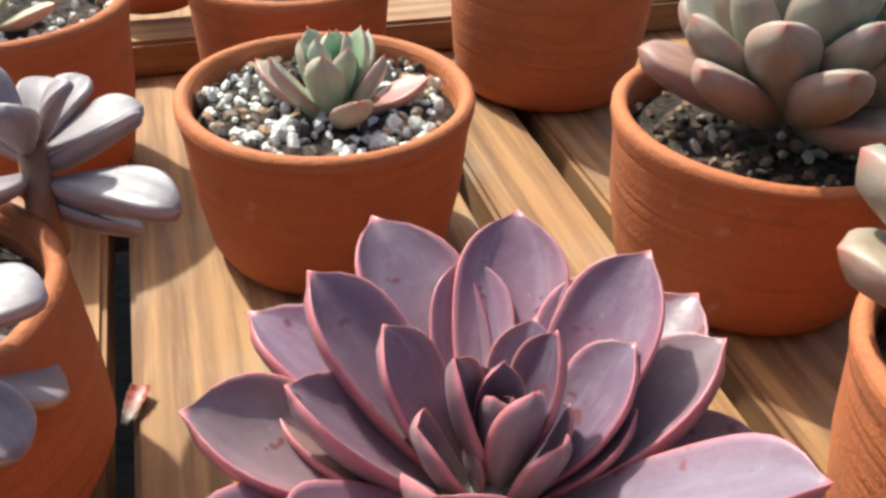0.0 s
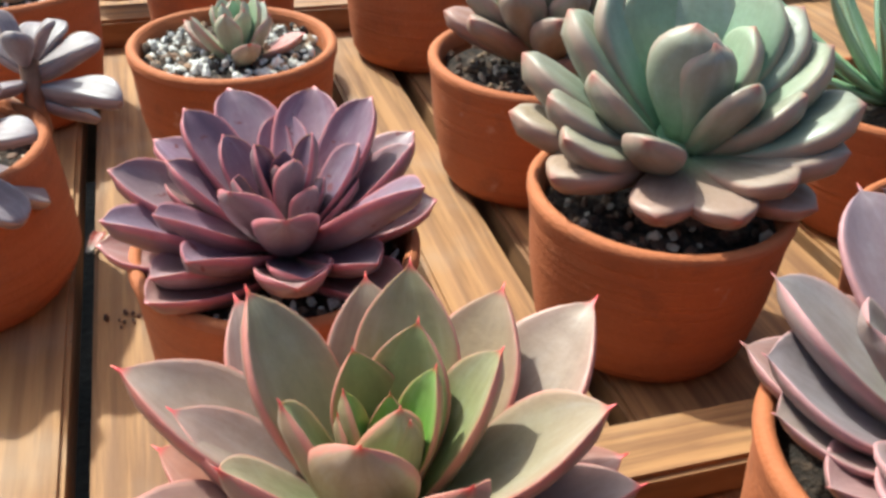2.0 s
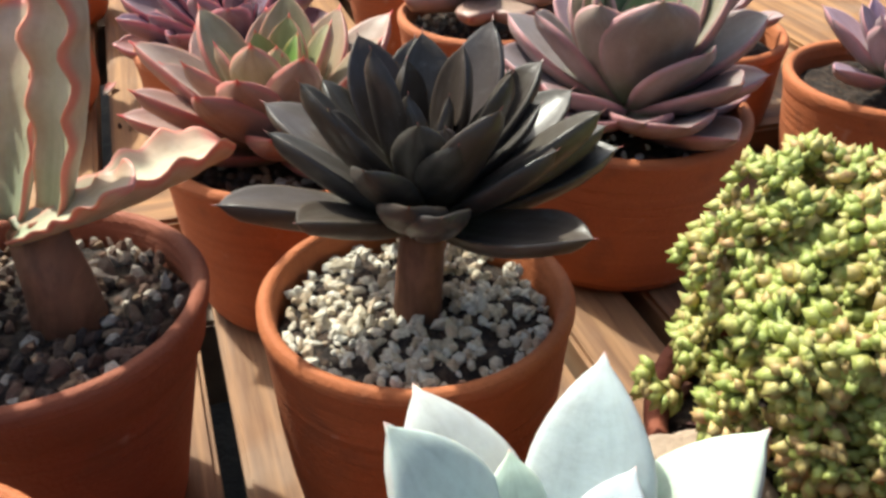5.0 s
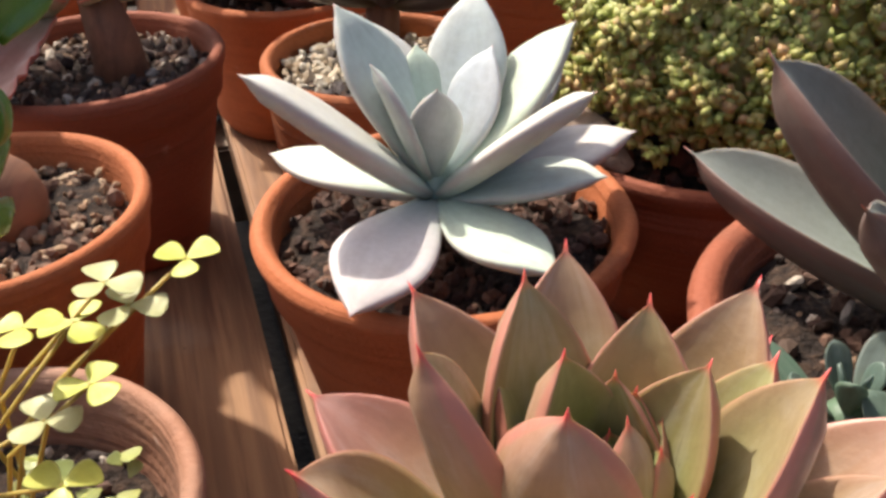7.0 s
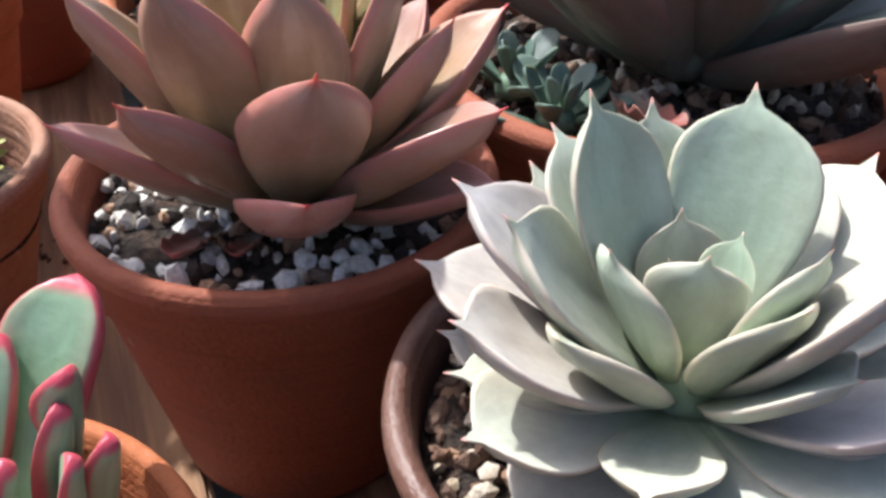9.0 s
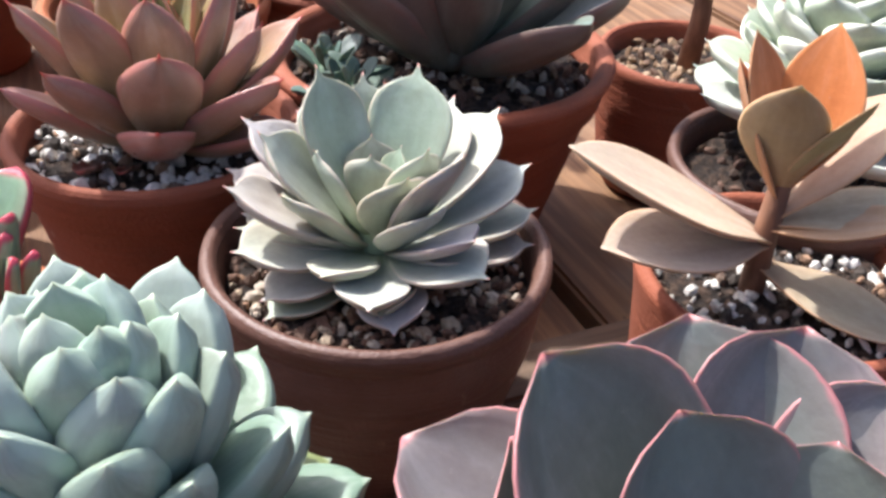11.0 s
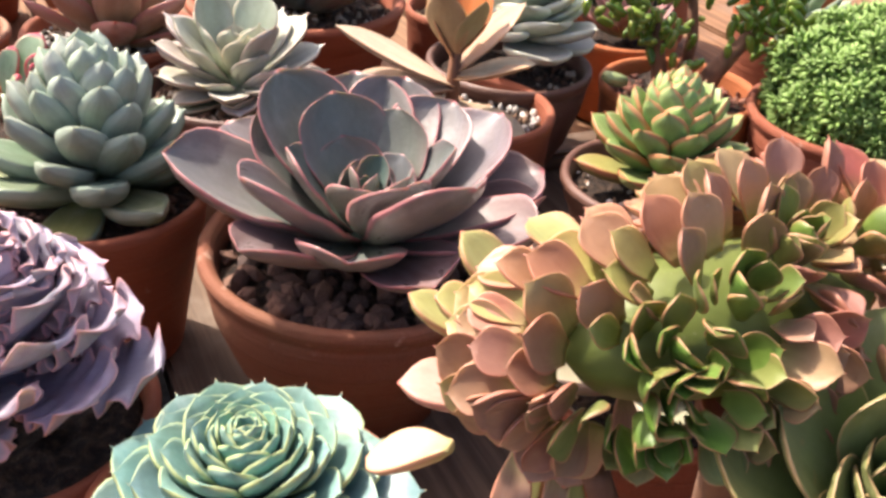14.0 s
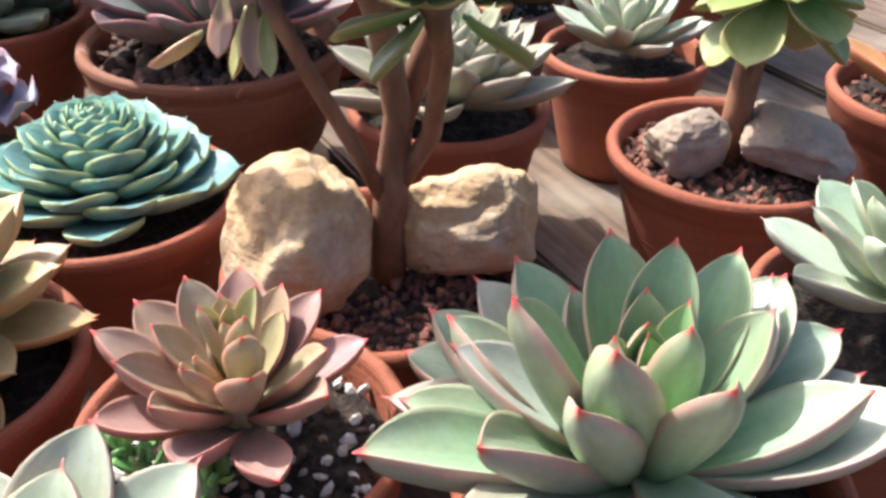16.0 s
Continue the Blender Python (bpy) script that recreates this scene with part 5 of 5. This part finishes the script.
rosette(p, (0, 0, 0.064), "pointed", M_BLUE, 30, 0.054, (0.20, 0.28, 0.18), (0.24, 0.34, 0.20), (4, 82), 30, 1, 0.016, 0.35, 0.75, seed=85)
p = potted("brownish red rosette in an orange clay pot", (0.800, -0.130), 0.050, 0.072, straight_pot, TERRA)
rosette(p, (0, 0, 0.066), "pointed", M_LAVENDER, 28, 0.054, (0.26, 0.14, 0.12), (0.24, 0.18, 0.12), (4, 82), 70, 1, 0.016, 0.35, 0.75, seed=86)
p = potted("round dome of bright green tufts in a brown pot", (0.700, -0.455), 0.070, 0.075, bowl_pot, TERRA_OLD)
MOSS_POT = p
p = potted("silvery green rosette behind the crested aeonium in a clay pot", (0.600, -0.640), 0.048, 0.072, taper_pot, TERRA_RED)
rosette(p, (0.0, 0.0, 0.07), "pointed", M_LILY, 26, 0.05, (0.34, 0.38, 0.28), (0.36, 0.42, 0.30), (5, 80), 0, 1, 0.014, 0.35, seed=83)


# ---------------------------------------------------------------- domes, bushes, stones
def tuft_material(name, *colors):
    n = Nodes(name, 0.55)
    rand = n.tree.nodes.new("ShaderNodeNewGeometry").outputs["Random Per Island"]
    ramp = n.tree.nodes.new("ShaderNodeValToRGB")
    while len(ramp.color_ramp.elements) < len(colors):
        ramp.color_ramp.elements.new(0.5)
    for k, c in enumerate(colors):
        ramp.color_ramp.elements[k].position = k / (len(colors) - 1)
        ramp.color_ramp.elements[k].color = (*c, 1)
    n.link(rand, ramp.inputs[0])
    co = n.coord()
    patch = n.mix(n.ramp(n.noise(45, 3, co), 0.35, 0.7, 0.0, 0.6), ramp.outputs[0], colors[0])
    n.color(patch).bump(n.noise(900, 2, co), 0.2, 0.0005)
    n.bsdf.inputs["Subsurface Weight"].default_value = 0.15
    n.bsdf.inputs["Subsurface Radius"].default_value = (0.002, 0.003, 0.001)
    return n.mat


def tuft_dome(parent, at, radii, tufts, size, material, seed, leaves=7, low=-0.35, lumps=0.10, slim=0.28):
    """A cushion of small leaf tufts over a lumpy dome, joined into one mesh."""
    rng = random.Random(seed)
    verts, faces = [], []
    for i in range(tufts):
        h = 1 - (i + 0.5) / tufts * (1 - low)
        a = 2.399963 * i + rng.uniform(-0.15, 0.15)
        q = math.sqrt(max(0, 1 - h * h))
        n = Vector((q * math.cos(a), q * math.sin(a), h))
        swell = 1 + lumps * noise.noise(n * 3.1 + Vector((seed, 0, 0))) + lumps * 0.7 * noise.noise(n * 7 + Vector((0, seed, 0)))
        p = Vector((n.x * radii[0], n.y * radii[1], n.z * radii[2])) * swell + Vector(at)
        turn = n.to_track_quat("Z", "Y").to_matrix()
        for j in range(leaves):
            az, el = j * 2.4 + rng.uniform(-0.3, 0.3), rng.uniform(0.25, 1.15)
            way = turn @ Vector((math.cos(az) * math.cos(el), math.sin(az) * math.cos(el), math.sin(el)))
            side = way.cross(n).normalized() if way.cross(n).length > 1e-4 else turn @ Vector((1, 0, 0))
            up = side.cross(way)
            ln = size * rng.uniform(0.7, 1.25)
            w = ln * slim
            n0 = len(verts)
            mid = p + way * ln * 0.6
            verts += [p, mid + side * w, mid + up * w * 0.7, mid - side * w, mid - up * w * 0.7, p + way * ln]
            faces += [[n0, n0 + 2, n0 + 1], [n0, n0 + 3, n0 + 2], [n0, n0 + 4, n0 + 3], [n0, n0 + 1, n0 + 4],
                      [n0 + 5, n0 + 1, n0 + 2], [n0 + 5, n0 + 2, n0 + 3], [n0 + 5, n0 + 3, n0 + 4], [n0 + 5, n0 + 4, n0 + 1]]
    me = bpy.data.meshes.new("foliage")
    me.from_pydata(verts, [], faces)
    me.materials.append(material)
    me.polygons.foreach_set("use_smooth", [True] * len(me.polygons))
    core = part("mound", lathe([(0.3 * radii[0], low * radii[2]), (0.8 * radii[0], low * 0.6 * radii[2]), (0.93 * radii[0], 0.1 * radii[2]), (0.8 * radii[0], 0.55 * radii[2]), (0.4 * radii[0], 0.86 * radii[2]), (0.1 * radii[0], 0.93 * radii[2])], 28), material, parent)
    core.location = at
    ob = part("foliage", me, material, parent)
    return tagged(ob, kind="stuff")


def rock(parent, at, dims, turn, material, seed, rough=0.16, label="", faces=9):
    """A broken stone: a lump cut by a few planes, worn at its edges."""
    rng = random.Random(seed)
    cuts = []
    for _ in range(faces):
        d = Vector([rng.gauss(0, 1) for _ in range(3)]).normalized()
        cuts.append((d, rng.uniform(0.70, 0.90)))
    bm = bmesh.new()
    bmesh.ops.create_icosphere(bm, subdivisions=5, radius=1)
    for v in bm.verts:
        c = v.co.copy()
        box = Vector([math.copysign(abs(x) ** 0.80, x) for x in c])
        for d, far in cuts:
            over = box.dot(d) - far
            if over > 0:
                box -= d * over * 0.80
        k = 1 + rough * 0.45 * noise.noise(c * 1.2 + Vector((seed, 0, 0))) + rough * 0.35 * noise.noise(c * 2.9 + Vector((0, seed, 0))) + rough * 0.12 * noise.noise(c * 6 + Vector((0, 0, seed)))
        k -= rough * 0.16 * max(0.0, 0.18 - abs(noise.noise(Vector((c.x * 1.5, c.y * 1.5, c.z * 6)) + Vector((seed, seed, 0))))) / 0.18
        k += rough * 0.035 * noise.noise(c * 18 + Vector((seed, 0, seed)))
        v.co = Vector((box.x * dims[0], box.y * dims[1], box.z * dims[2])) * k * 1.06
    ob = part("rock", bm, material, parent, label)
    ob.matrix_local = Matrix.Translation(at) @ pose(0, 0, 0, *turn)
    return ob


SEDUM_SKIN = tuft_material("sedum_tufts", (0.26, 0.30, 0.070), (0.36, 0.39, 0.10), (0.40, 0.37, 0.12), (0.43, 0.23, 0.11), (0.28, 0.32, 0.075))
MOSS_SKIN = tuft_material("green_tufts", (0.13, 0.23, 0.05), (0.20, 0.34, 0.08), (0.28, 0.43, 0.12), (0.17, 0.29, 0.07))
SPIKE_SKIN = tuft_material("dark_spike_tufts", (0.02, 0.04, 0.03), (0.05, 0.10, 0.05), (0.10, 0.18, 0.08))
sedum_pot = next(o for o in bpy.data.objects if str(o.get("label", "")).startswith("dome of yellow green"))
tuft_dome(sedum_pot, (0.006, 0.006, 0.103), (0.053, 0.053, 0.041), 900, 0.0068, SEDUM_SKIN, 4, low=-0.40, leaves=12, lumps=0.36, slim=0.32)
rock(sedum_pot, (-0.050, -0.028, 0.083), (0.020, 0.011, 0.009), (0, 12, -30), ROCK_GREY, 2.2, label="long grey brown stone")
tuft_dome(MOSS_POT, (0.012, 0, 0.082), (0.062, 0.066, 0.052), 1300, 0.0090, MOSS_SKIN, 6, leaves=8, lumps=0.28, slim=0.17)
p = potted("dark green spiky tuft in a small clay pot", (0.600, -0.200), 0.042, 0.062, straight_pot, TERRA)
tuft_dome(p, (0, 0, 0.072), (0.036, 0.036, 0.034), 420, 0.018, SPIKE_SKIN, 7, leaves=6, slim=0.08)
p = potted("stemmed green rosette in a clay pot of sandy grit", (0.468, -0.262), 0.046, 0.075, straight_pot, TERRA_RED, SAND_GRIT, 200, 0.0026)
stalk(p, [(0, 0, 0.06), (0.003, 0.0, 0.09), (0.002, 0.0, 0.115)], [0.006, 0.005, 0.004], STEM)
rosette(p, (0.002, 0, 0.112), "spoon", M_BLUE, 22, 0.034, (0.16, 0.28, 0.18), (0.20, 0.36, 0.24), (0, 80), 0, 1, 0.012, 0.4, seed=90)
p = potted("dusty pink rosette in a pale clay pot", (0.670, -0.110), 0.046, 0.070, straight_pot, TERRA_PALE)
rosette(p, (0, 0, 0.066), "pointed", M_ROSE, 22, 0.048, (0.46, 0.28, 0.24), (0.46, 0.34, 0.26), (8, 80), 0, 1, 0.012, 0.4, seed=91)

# jade bush
for pts, rad in (([(-0.012, 0, 0.058), (-0.018, 0.0, 0.085), (-0.024, 0.004, 0.118)], [0.006, 0.005, 0.003]), ([(0.012, -0.002, 0.058), (0.020, -0.004, 0.082), (0.040, -0.004, 0.110)], [0.008, 0.007, 0.004]), ([(0.0, 0.004, 0.058), (0.006, 0.010, 0.10), (0.0, 0.016, 0.14)], [0.005, 0.004, 0.003])):
    stalk(JADE_POT, pts, rad, STEM)
rng = random.Random(8)
for k in range(300):
    c = rng.choice(((-0.05, 0.012, 0.115), (-0.045, 0.02, 0.150), (0.075, 0.015, 0.130), (0.035, 0.02, 0.150), (-0.024, 0.004, 0.118), (-0.020, 0.0, 0.100), (0.040, -0.004, 0.112), (0.052, 0.0, 0.126), (0.0, 0.016, 0.142), (-0.034, 0.006, 0.135), (0.062, 0.006, 0.105), (0.012, 0.012, 0.155)))
    at = Vector(c) + Vector([rng.gauss(0, 0.011) for _ in range(3)])
    add_leaf(JADE_POT, "bean", M_JADE, at, rng.uniform(0, 360), rng.uniform(5, 85), rng.uniform(0.008, 0.014), tint((0.06, 0.15, 0.015), (0.22, 0.34, 0.05), rng.random()), 1.0)
add_leaf(JADE_POT, "bean", M_JADE, (-0.042, -0.010, 0.076), 200, 15, 0.02, (0.36, 0.44, 0.20), 1.3)

# crested aeonium: stems, crest, rosettes, rocks
A = AEONIUM_POT
stalk(A, [(0.004, 0.004, 0.058), (0.005, 0.002, 0.085), (0.006, 0.0, 0.105), (0.008, -0.004, 0.135), (0.002, -0.012, 0.170), (-0.006, -0.018, 0.200)], [0.0072, 0.0062, 0.0062, 0.0048, 0.0045, 0.007], STEM)
stalk(A, [(0.003, 0.0, 0.102), (-0.006, -0.010, 0.125), (-0.020, -0.024, 0.158), (-0.033, -0.032, 0.190)], [0.0030, 0.0027, 0.0026, 0.0026], STEM)
stalk(A, [(0.008, 0.0, 0.106), (0.018, -0.010, 0.130), (0.018, -0.030, 0.165), (0.012, -0.043, 0.188)], [0.0038, 0.0034, 0.0032, 0.0045], STEM)
stalk(A, [(0.008, -0.004, 0.13), (0.022, 0.004, 0.165), (0.046, 0.010, 0.205)], [0.0045, 0.0040, 0.0040], STEM)
crest = part("crest", lathe([(0.012, -0.012), (0.028, -0.008), (0.034, 0.0), (0.028, 0.006), (0.014, 0.010), (0.004, 0.0115)], 28), M_CREST, A)
TURN = Matrix.Rotation(radians(20), 3, "Z")
MID = Vector((-0.010, -0.016, 0.213))
for v in crest.data.vertices:
    v.co.y *= 0.44
crest.matrix_local = Matrix.Translation(MID) @ TURN.to_4x4()
# core coloured dark so the gaps between leaves look shaded
crest.color = (0.05, 0.055, 0.018, 1)
rng = random.Random(12)
# the growing line of the crest: leaves are small, green and upright along it, large and flushed away from it
HEARTS = [Vector(h).normalized() for h in ((-0.55, -0.80, -0.15), (-0.45, -0.85, 0.15), (-0.45, -0.65, 0.50), (-0.20, -0.45, 0.80), (0.15, -0.40, 0.85), (0.50, -0.45, 0.65), (0.80, -0.40, 0.35))]
WAYS = []
for k in range(236):
    h = 1 - (k + 0.5) / 236 * 1.55
    a = 2.399963 * k + rng.uniform(-0.12, 0.12)
    q = math.sqrt(max(0, 1 - h * h))
    WAYS.append(Vector((q * math.cos(a), q * math.sin(a), h)))
for heart in HEARTS:
    for k in range(9):
        a, far = 2.4 * k, 0.05 + 0.026 * k
        WAYS.append((heart + far * (math.cos(a) * heart.orthogonal().normalized() + math.sin(a) * heart.cross(heart.orthogonal()).normalized())).normalized())
for k, n in enumerate(WAYS):
    near = min(HEARTS, key=lambda c: (n - c).length)
    d = (n - near).length
    at = Vector((n.x * 0.041, n.y * 0.018 + 0.004 * math.sin(n.x * 6.0), n.z * 0.0155 + 0.006 * n.x + 0.004 * noise.noise(n * 2.5)))
    out = Vector((n.x * 0.75, n.y * 1.15, n.z * 1.2 + 0.12)).normalized()
    away = (n - near) - out * (n - near).dot(out)
    away = away.normalized() if away.length > 1e-3 else out.orthogonal().normalized()
    el = radians(max(34, 82 - 58 * d) + rng.uniform(-15, 15))
    x = out * math.sin(el) + away * math.cos(el)
    x = (x + Vector([rng.uniform(-0.16, 0.16) for _ in range(3)])).normalized()
    z = (out * math.cos(el) - away * math.sin(el))
    y = z.cross(x).normalized()
    z = x.cross(y)
    c = rng.choice(((0.33, 0.17, 0.105), (0.37, 0.24, 0.135), (0.31, 0.27, 0.10), (0.37, 0.21, 0.155), (0.29, 0.14, 0.095), (0.34, 0.19, 0.115)))
    c = tint(c, (0.34, 0.105, 0.08), max(0.0, min(0.85, 1.3 * (n.x - 0.02)) * (0.6 + 0.4 * noise.noise(n * 3))))
    c = tint((0.10, 0.19, 0.03), c, min(1.0, max(0.0, d - 0.06 - 0.22 * max(0.0, -n.x)) / 0.26))
    ln = (0.0075 + 0.0052 * min(1.0, d / 0.8)) * rng.uniform(0.85, 1.15)
    wd = rng.uniform(0.78, 1.02)
    leaf = new("leaf", leaf_mesh("scale", M_CREST, k % 4))
    leaf.parent = crest
    leaf.matrix_local = Matrix.Translation(at) @ Matrix((x, y, z)).transposed().to_4x4() @ Matrix.Diagonal((ln, ln * wd, ln, 1))
    leaf.color = (*(min(1, v * rng.uniform(0.88, 1.12)) for v in c), 1)
PINKISH, BROWN, OLIVE = (0.44, 0.28, 0.23), (0.34, 0.20, 0.14), (0.33, 0.33, 0.12)
for root, tip, wd, c in (
    ((-0.0449, -0.0057, 0.2022), (-0.0598, -0.0060, 0.2084), 1.0, OLIVE), ((-0.0467, -0.0171, 0.1935), (-0.0663, -0.0138, 0.1949), 1.0, PINKISH), ((-0.0418, 0.0004, 0.2032), (-0.0537, 0.0085, 0.2136), 1.0, OLIVE),
    ((-0.0419, -0.0162, 0.1958), (-0.0519, -0.0133, 0.2077), 1.0, BROWN), ((-0.0395, -0.0196, 0.1909), (-0.0530, -0.0230, 0.1924), 1.0, BROWN), ((-0.0371, -0.0198, 0.1910), (-0.0432, -0.0282, 0.1840), 1.0, BROWN),
    ((-0.0324, -0.0202, 0.1913), (-0.0359, -0.0257, 0.1800), 1.0, BROWN), ((-0.0348, -0.0175, 0.1952), (-0.0455, -0.0226, 0.2037), 1.0, PINKISH), ((-0.0372, -0.0115, 0.2041), (-0.0455, -0.0053, 0.2122), 1.0, BROWN), ((-0.0493, -0.0030, 0.1964), (-0.0636, 0.0030, 0.2030), 0.8, OLIVE)):
    leaf_between(A, "round", M_CREST, root, tip, c, wd * 1.1, thick=1.3)
for root, tip, wd, c in (
    ((-0.0418, -0.0144, 0.1799), (-0.0455, -0.0239, 0.1643), 0.7, BROWN), ((-0.0349, -0.0164, 0.1782), (-0.0355, -0.0281, 0.1596), 0.5, BROWN), ((-0.0312, -0.0180, 0.1763), (-0.0311, -0.0287, 0.1595), 0.45, OLIVE),
    ((-0.0520, 0.0040, 0.1620), (-0.0695, 0.0161, 0.1476), 0.85, (0.62, 0.48, 0.28)), ((-0.0360, -0.0122, 0.1752), (-0.0424, -0.0181, 0.1552), 0.45, OLIVE), ((-0.0110, -0.0170, 0.2005), (-0.0071, -0.0299, 0.1937), 0.8, (0.36, 0.11, 0.10)),
    ((-0.0075, -0.0121, 0.2088), (0.0030, -0.0213, 0.2151), 0.7, (0.40, 0.13, 0.12)), ((-0.0253, -0.0177, 0.1967), (-0.0241, -0.0229, 0.1860), 0.7, BROWN)):
    leaf_between(A, "round", M_CREST, root, tip, c, wd)
g = part("rosette", lathe([(0.005, -0.004), (0.006, 0.002), (0.004, 0.008), (0.001, 0.010)], 14), M_AEONIUM, A)
g.matrix_local = Matrix.Translation((0.0115, -0.0445, 0.190)) @ pose(0, 0, 0, 30, -14, 0)
g.color = (0.10, 0.20, 0.04, 1)
rng = random.Random(14)
for k in range(25):
    f = k / 24
    az, el = 137.5 * k + 20, 20 + 60 * f ** 0.85
    add_leaf(g, "aeon", M_AEONIUM, (0, 0, 0.008 * f), az + rng.uniform(-12, 12), el + rng.uniform(-10, 10), 0.0385 * (1 - 0.66 * f) * rng.uniform(0.85, 1.12), tint((0.215, 0.275, 0.085), (0.05, 0.13, 0.036), f ** 0.55), rng.uniform(0.92, 1.18), rng.uniform(-20, 20))
for root, tip, wd in (
    ((0.0087, -0.0426, 0.1829), (-0.0160, -0.0397, 0.1737), 1.0), ((0.0098, -0.0439, 0.1810), (-0.0052, -0.0473, 0.1635), 1.05), ((0.0066, -0.0463, 0.1860), (0.0118, -0.0621, 0.1902), 0.85), ((0.0076, -0.0425, 0.1828), (-0.0045, -0.0230, 0.1890), 0.8),
    ((0.0185, -0.0501, 0.1917), (0.0296, -0.0562, 0.1937), 0.9), ((0.0198, -0.0499, 0.1830), (0.0390, -0.0488, 0.1660), 0.8), ((0.0196, -0.0467, 0.1972), (0.0340, -0.0459, 0.2010), 0.9), ((0.0200, -0.0340, 0.2010), (0.0350, -0.0240, 0.2070), 0.85)):
    leaf_between(A, "aeon", M_AEONIUM, root, tip, (0.17, 0.22, 0.068), wd, 18 * math.sin(root[0] * 900))
rosette(A, (0.048, 0.008, 0.206), "spoon", M_AEONIUM, 24, 0.028, (0.48, 0.32, 0.20), (0.36, 0.36, 0.14), (0, 80), 0, 1, 0.010, 0.35, seed=15, wide=(1.3, 1.3))
stalk(A, [(0.0374, -0.0337, 0.200), (0.0345, -0.0370, 0.2015), (0.0254, -0.0440, 0.2016), (0.0134, -0.0520, 0.2004), (0.004, -0.0570, 0.197)], [0.0013, 0.0007, 0.0009, 0.0006, 0.0005], STEM, "twig", 7, "thin dry brown twig caught among the leaves")
rock(A, (-0.027, -0.006, 0.093), (0.0235, 0.020, 0.029), (0, 8, 20), ROCK, 1.3, 0.24, label="cream rounded rock")
rock(A, (0.034, 0.004, 0.088), (0.0235, 0.018, 0.023), (10, -6, -15), ROCK, 5.1, 0.30, label="cream jagged rock")

B = AEONIUM_TWO
stalk(B, [(0.0, 0.004, 0.05), (0.002, 0.004, 0.09), (0.004, 0.004, 0.135)], [0.007, 0.0065, 0.006], STEM)
rosette(B, (0.006, -0.004, 0.138), "aeon", M_AEONIUM, 34, 0.040, (0.24, 0.32, 0.10), (0.17, 0.31, 0.06), (-60, 78), 40, 1, 0.026, 0.5, seed=16, wide=(1.1, 1.0))
rock(B, (-0.024, 0.0, 0.072), (0.019, 0.014, 0.015), (6, 0, 15), ROCK_GREY, 7.7, 0.22, label="brown rock")
rock(B, (0.026, -0.012, 0.073), (0.030, 0.017, 0.014), (0, 14, -22), ROCK_GREY, 9.4, 0.2, label="grey wedge shaped rock")

# timber frame beyond the table
frame_wood = tagged(new("timber_frame"), "orange brown timber frame standing behind the plant table", "frame")
for n, (a, b) in enumerate((((1.10, 0.55, -0.70), (1.02, 0.62, 0.30)), ((1.45, 0.75, -0.70), (1.42, 0.80, 0.30)), ((0.9, 0.62, 0.12), (1.6, 0.85, 0.10)))):
    bm = bmesh.new()
    d = Vector(b) - Vector(a)
    bmesh.ops.create_cube(bm, size=1, matrix=Matrix.Diagonal((0.05, 0.03, d.length, 1)))
    bmesh.ops.bevel(bm, geom=bm.edges[:], offset=0.003, segments=1, affect="EDGES")
    ob = part("post" if n < 2 else "rail", bm, PINE, frame_wood, smooth=False)
    ob.matrix_local = Matrix.Translation((Vector(a) + Vector(b)) / 2) @ d.to_track_quat("Z", "Y").to_matrix().to_4x4()


# small fallen bits on the boards
rng = random.Random(77)
for name, text, spots, color in (("fallen_leaf", "shrivelled dark red leaf fallen on the boards", ((-0.075, 0.135), (0.01, 0.248), (-0.062, 0.235)), (0.30, 0.06, 0.04)),
                                 ("fallen_leaf", "dry green leaf lying on the boards", ((0.152, -0.305), (0.118, 0.112)), (0.10, 0.16, 0.05)),
                                 ("soil_crumb", "brown crumb of potting soil on the boards", ((-0.03, 0.19), (0.02, 0.262), (0.13, -0.02), (0.115, -0.045), (0.12, -0.285), (0.245, -0.66), (0.46, -0.66), (0.41, -0.53), (0.51, -0.88), (0.44, -0.70)), (0.16, 0.08, 0.05))):
    for x, y in spots:
        if name == "soil_crumb":
            ob = part(name, grit_mesh(name, 0.010, 0.0, 9, 0.0013, BARK_GRIT, rng.random()), BARK_GRIT, None)
            ob.location = (x, y, 0.0006)
        else:
            ob = new(name, leaf_mesh("ruffle", M_DARK if color[0] > 0.2 else M_MOSS))
            ob.matrix_world = pose(x, y, 0.0016, 0, 0, rng.uniform(0, 360)) @ Matrix.Diagonal((0.016, 0.012, 0.016, 1))
            ob.color = (*color, 1)
        tagged(ob, text, "debris", "fallen bits on the table", "stuff" if name == "soil_crumb" else "")
